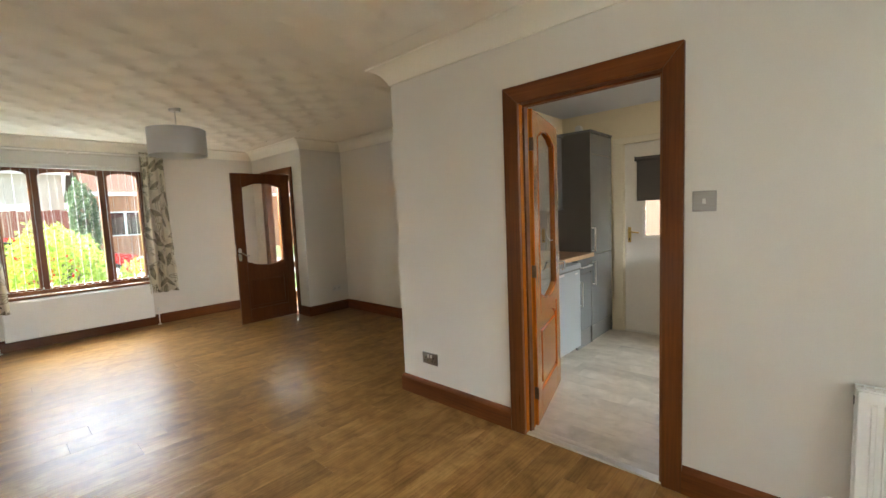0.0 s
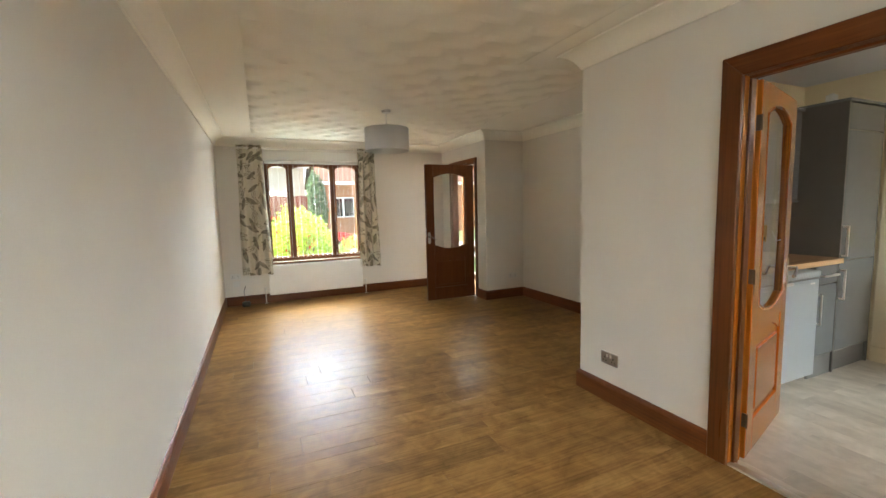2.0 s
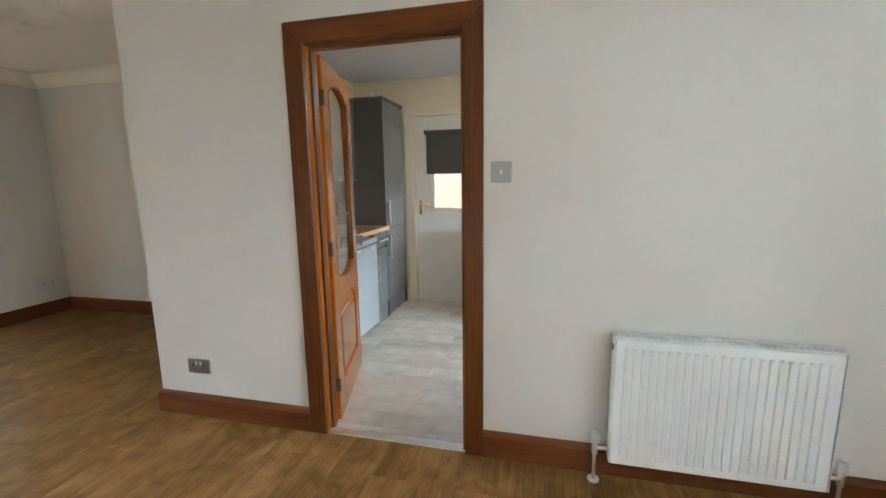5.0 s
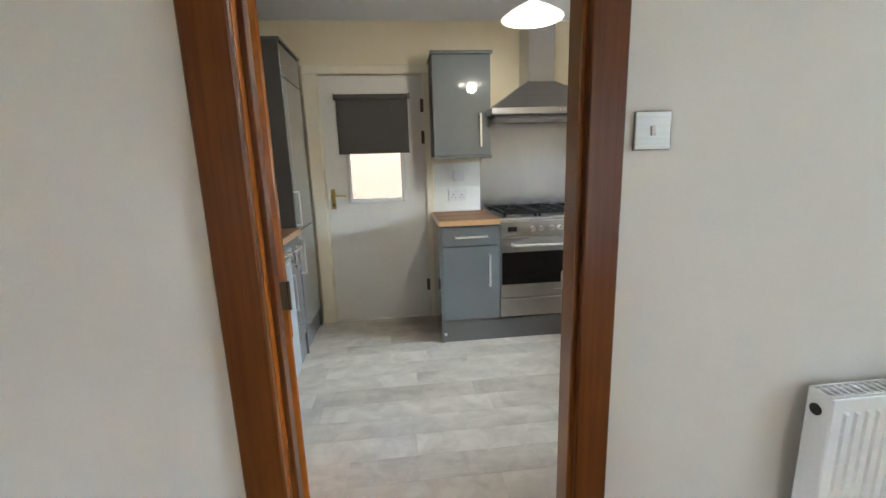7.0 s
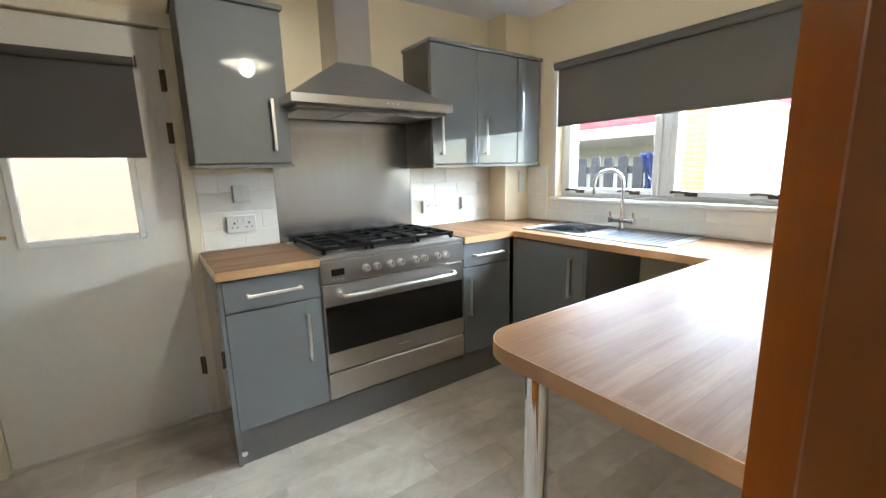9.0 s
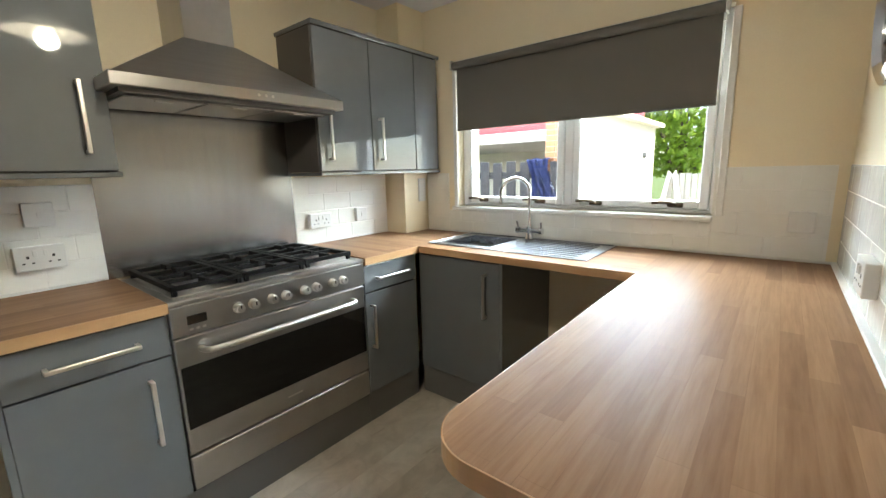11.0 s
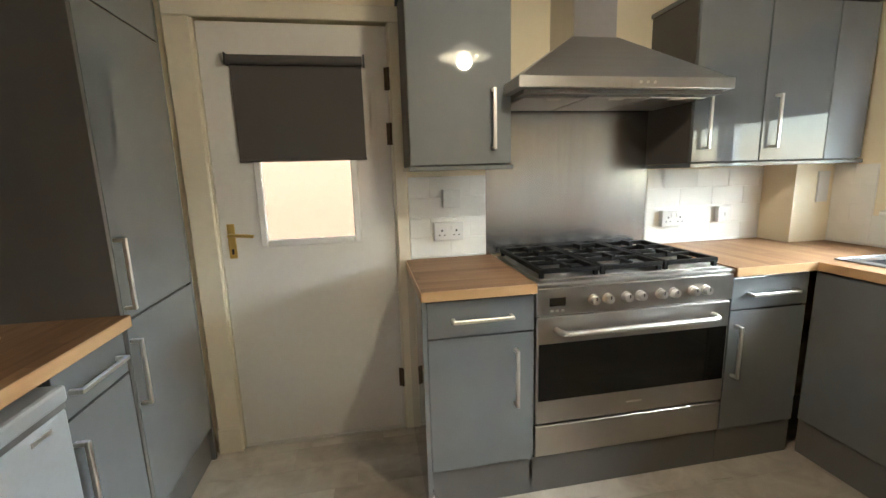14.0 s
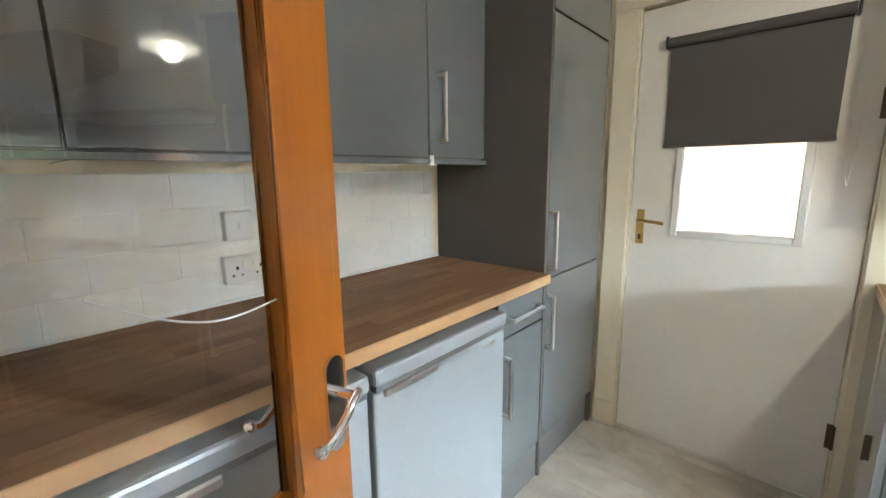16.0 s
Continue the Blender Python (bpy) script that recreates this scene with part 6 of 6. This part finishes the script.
for a in (-1.25, 1.2):
    for s in (-0.8, 0.8):
        bm = bm_new()
        rod(bm, (cx + a, cy + s - 0.1, cz + 0.31), (cx + a, cy + s + 0.1, cz + 0.31), 0.31, 24)
        w = part("wheel", bm, rubber, car)
        bm = bm_new()
        rod(bm, (cx + a, cy + s - 0.105, cz + 0.31), (cx + a, cy + s + 0.105, cz + 0.31), 0.2, 20)
        part("rim", bm, satin, w)
for s in (-0.6, 0.6):
    part("headlight", bar_box(cx + 1.9, cy + s - 0.15, cz + 0.58, cx + 1.99, cy + s + 0.15, cz + 0.72, 0.02), white_plastic, car)

# rear yard: gate, carport, garage, fence
gate = thing("timber_gate", (3.5, -7.0, -0.232), "dark stained slatted timber gate in the rear yard", "gate")
for k in range(9):
    x = 2.635 + k * 0.225
    part("slat", bar_box(x, -7.03, -0.2, x + 0.145, -7.0, 1.42 + 0.02 * (k % 2), 0.004), dark_timber, gate)
for z in (0.15, 1.19):
    part("rail", bar_box(2.7, -7.06, z, 4.55, -7.031, z + 0.1, 0.004), dark_timber, gate)
part("post", bar_box(4.55, -7.1, -0.232, 4.66, -6.99, 1.6, 0.006), dark_timber, gate)
bm = bm_new()
grid = []
for j in range(19):
    line = []
    for k in range(13):
        q, d = k / 12, j / 18 * 1.15
        x = 2.77 + 0.33 * q + 0.04 * math.sin(5 * d + 2 * q) - 0.08 * d
        y, z = (-7.075 + 0.1 * d / 0.1, 1.46) if d < 0.1 else (-6.972 + 0.03 * math.sin(19 * q + 3 * d) + 0.012 * math.sin(23 * d), 1.46 - (d - 0.1) * (0.62 + 0.16 * math.sin(3.1 * q)))
        line.append(bm.verts.new((x, y, z + 0.01 * math.sin(13 * q))))
    grid.append(line)
for p, q in zip(grid, grid[1:]):
    for k in range(12):
        bm.faces.new((p[k], p[k + 1], q[k + 1], q[k]))
made = bmesh.ops.solidify(bm, geom=bm.faces[:], thickness=0.006)
solid("blue_cover", bm, blue_cloth, "crumpled blue cloth hung over the timber gate", "cloth")
cp = thing("carport", (4.5, -9.5, -0.232), "pale carport roof with a red fascia beside the garage", "carport")
part("roof_deck", bar_box(2.95, -12, 1.78, 9.5, -8.3, 1.86, 0.005), grey_timber, cp)
part("fascia", bar_box(2.95, -8.32, 1.86, 9.5, -8.26, 1.96, 0.004), white_paint, cp)
for x in (5.4, 9.3):
    part("post", bar_box(x, -8.5, -0.232, x + 0.1, -8.4, 1.78, 0.004), white_paint, cp)
# its pale colour stands in for light on the roof's underside
part("back_board", bar_box(2.95, -12.1, -0.232, 9.5, -12.0, 1.78, 0), render_white, cp, "boarded back, coloured pale like the lit roof underside")
part("upper_fascia", bar_box(2.9, -12.2, 1.98, 11, -12.0, 3.2, 0.004), red_fascia, cp, "red painted upper fascia")

garage = thing("garage", (2.7, -9, -0.232), "white rendered garage with an orange brick corner pier", "garage")
part("wall", bar_box(2.34, -10.8, -0.232, 2.9, -7.25, 2.05, 0), render_white, garage)
bm = bm_new()
prism(bm, [(2.2, 2.05), (2.95, 2.05), (2.95, 2.25), (2.2, 2.12)], 1, -10.9, -7.1)
part("roof", bm, render_white, garage)
part("fascia", bar_box(2.3, -7.1, 2.0, 2.95, -7.02, 2.3, 0.004), red_fascia, garage)
pier = part("brick_pier", bar_box(2.345, -7.245, -0.232, 2.895, -7.105, 2.0, 0), mortar, garage)
bmesh_brick = bm_new()
box(bmesh_brick, 0, -0.014, 0, 0.128, 0, 0.064, 0.003)
brick_data = finish(bmesh_brick, "brick", brick_mat)
for j in range(30):
    for k in range(4):
        b = new("brick", brick_data)
        b.parent = pier
        b.matrix_parent_inverse = UP
        b.location = (2.348 + k * 0.138 - (0.0 if j % 2 else 0.002), -7.094, -0.225 + j * 0.074)
lampb = thing("bulkhead_light", (2.33, -10, 1.5), "small round bulkhead light on the white garage wall", "lamp")
bm = bm_new()
rod(bm, (2.34, -10, 1.52), (2.29, -10, 1.52), 0.06, 16, 0.045)
part("case", bm, black_plastic, lampb)

rf = thing("rear_fence", (0, -13.5, -0.25), "weathered grey board fence at the end of the garden", "fence")
for k in range(60):
    x = -5.5 + k * 0.135
    part("board", bar_box(x, -13.5, -0.25, x + 0.12, -13.48, 1.12 + 0.015 * math.sin(k * 1.7), 0), grey_timber, rf)
af = thing("garden_easel", (2.37, -12.85, -0.25), "white A-shaped frame standing by the fence", "easel")
for s in (-1, 1):
    bm = bm_new()
    prism(bm, [(2.37 + s * 0.36, -0.25), (2.37 + s * 0.24, -0.25), (2.37 + s * 0.02, 1.12), (2.37 + s * 0.08, 1.2)], 1, -12.9, -12.8)
    part("leg", bm, white_paint, af)

# brick boundary wall outside the back door
bw = thing("boundary_wall", (7.1, -1.5, -0.25), "buff brick wall across the side path", "wall")
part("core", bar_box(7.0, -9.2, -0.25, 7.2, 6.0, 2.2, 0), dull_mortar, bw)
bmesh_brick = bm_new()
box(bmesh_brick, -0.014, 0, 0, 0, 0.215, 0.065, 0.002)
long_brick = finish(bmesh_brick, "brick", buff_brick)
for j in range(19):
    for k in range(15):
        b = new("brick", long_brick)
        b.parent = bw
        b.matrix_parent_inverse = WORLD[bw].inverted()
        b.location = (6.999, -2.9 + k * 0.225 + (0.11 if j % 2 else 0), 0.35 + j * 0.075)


# ---- floors ----
def planks(floor, x0, y0, x1, y1, long_axis, length, width, mat, top, depth, seed, gap=0.001):
    """Staggered boards as objects of their own on a few shared meshes."""
    rng = random.Random(seed)
    cache = {}
    lo, hi = ((x0, x1), (y0, y1)) if long_axis == 0 else ((y0, y1), (x0, x1))
    across = hi[0]
    while across < hi[1] - 0.01:
        w = min(width, hi[1] - across)
        along = lo[0] - rng.uniform(0, length)
        while along < lo[1]:
            a, b = max(along, lo[0]), min(along + length, lo[1])
            if b - a > 0.02:
                key = (round(b - a, 3), round(w, 3))
                if key not in cache:
                    bm = bm_new()
                    g = gap / 2
                    d = (g, g, -depth, b - a - g, w - g, 0) if long_axis == 0 else (g, g, -depth, w - g, b - a - g, 0)
                    box(bm, *d, 0.0005)
                    cache[key] = finish(bm, "plank", mat)
                p = new("plank", cache[key])
                p.parent = floor
                p.location = (a, across, top) if long_axis == 0 else (across, a, top)
            along += length
        across += width


bm = bm_new()
box(bm, LEFT, REAR, -0.1, 0.0, FRONT, -0.012), box(bm, 0.0, 0.0, -0.1, RX, RY, -0.012), box(bm, 0.0, RY, -0.1, HX, FRONT, -0.012)
fl = solid("floor", bm, dark_gap, "glossy oak laminate floor of the living room", "floor", kind="structure")
planks(fl, LEFT, REAR, 0.0, 0.0, 0, 1.26, 0.192, oak_floor, 0.0, 0.012, 11)
planks(fl, LEFT, 0.0, RX, RY, 0, 1.26, 0.192, oak_floor, 0.0, 0.012, 12)
planks(fl, LEFT, RY, HX, FRONT, 0, 1.26, 0.192, oak_floor, 0.0, 0.012, 13)
bm = bm_new()
box(bm, 0.0, REAR, -0.1, KX, KY, -0.01)
kfl = solid("floor_kitchen", bm, dark_gap, "grey-beige wood-effect vinyl plank floor of the kitchen", "floor", kind="structure")
planks(kfl, PK, REAR, KX, KY, 1, 0.92, 0.155, grey_floor, 0.0, 0.01, 14, 0.0005)
planks(kfl, 0.0, D0, PK, D1, 1, 0.8, 0.155, grey_floor, 0.0, 0.01, 15, 0.0005)
bm = bm_new()
box(bm, HX, RY + 0.1, -0.1, 2.4, FRONT + 0.05, -0.001)
solid("floor_hall", bm, oak_floor, "oak laminate floor of the hall", "floor", kind="structure")


# ---- wall tiles ----
def tiled(name, m, w, rows, label, tw=0.2, th=0.1, skip=()):
    """Brick-bonded tiles over a thin grout bed; local u along the wall, w up."""
    bm = bm_new()
    box(bm, 0, -0.0046, 0.911, w, -0.0005, 0.911 + rows * th)
    bmesh.ops.transform(bm, matrix=m, verts=bm.verts)
    bed = solid(name, bm, grout, label, "tiles", kind="structure")
    cache = {}
    for j in range(rows):
        u = -(tw / 2 if j % 2 else 0)
        while u < w - 0.004:
            a, b = max(u, 0), min(u + tw, w)
            if b - a > 0.012:
                key = round(b - a, 3)
                if key not in cache:
                    t = bm_new()
                    box(t, 0.0013, -0.0062, 0.0013, key - 0.0013, -0.002, th - 0.0013, 0.0018, 2)
                    cache[key] = finish(t, "tile", tile_glaze)
                p = new("tile", cache[key])
                p.parent = bed
                p.matrix_basis = m @ Matrix.Translation((a, 0, 0.9115 + j * th))
            u += tw


tiled("wall_tiles_1", facing((KX, -1.688, 0), (1, 0)), 0.384, 4, "white brick-shaped wall tiles beside the cooker")
tiled("wall_tiles_2", facing((KX, -2.967, 0), (1, 0)), 0.723, 4, "white brick-shaped wall tiles under the wall cabinet")
tiled("wall_tiles_3", facing((2.298, REAR, 0), (0, -1)), 0.198, 4, "white wall tiles beside the kitchen window")
tiled("wall_tiles_4", facing((0.55, REAR, 0), (0, -1)), 0.41, 4, "white wall tiles in the peninsula corner")
tiled("wall_tiles_5", facing((PK, KY, 0), (0, 1)), 1.76, 4, "white brick-shaped wall tiles above the fridges")
tiled("wall_tiles_6", facing((PK, REAR + 0.01, 0), (-1, 0)), 1.96, 4, "white brick-shaped wall tiles above the peninsula")
tiled("wall_tiles_7", facing((2.1, REAR, 0), (0, -1)), 1.55, 2, "low rows of white tiles below the kitchen window", th=0.075)
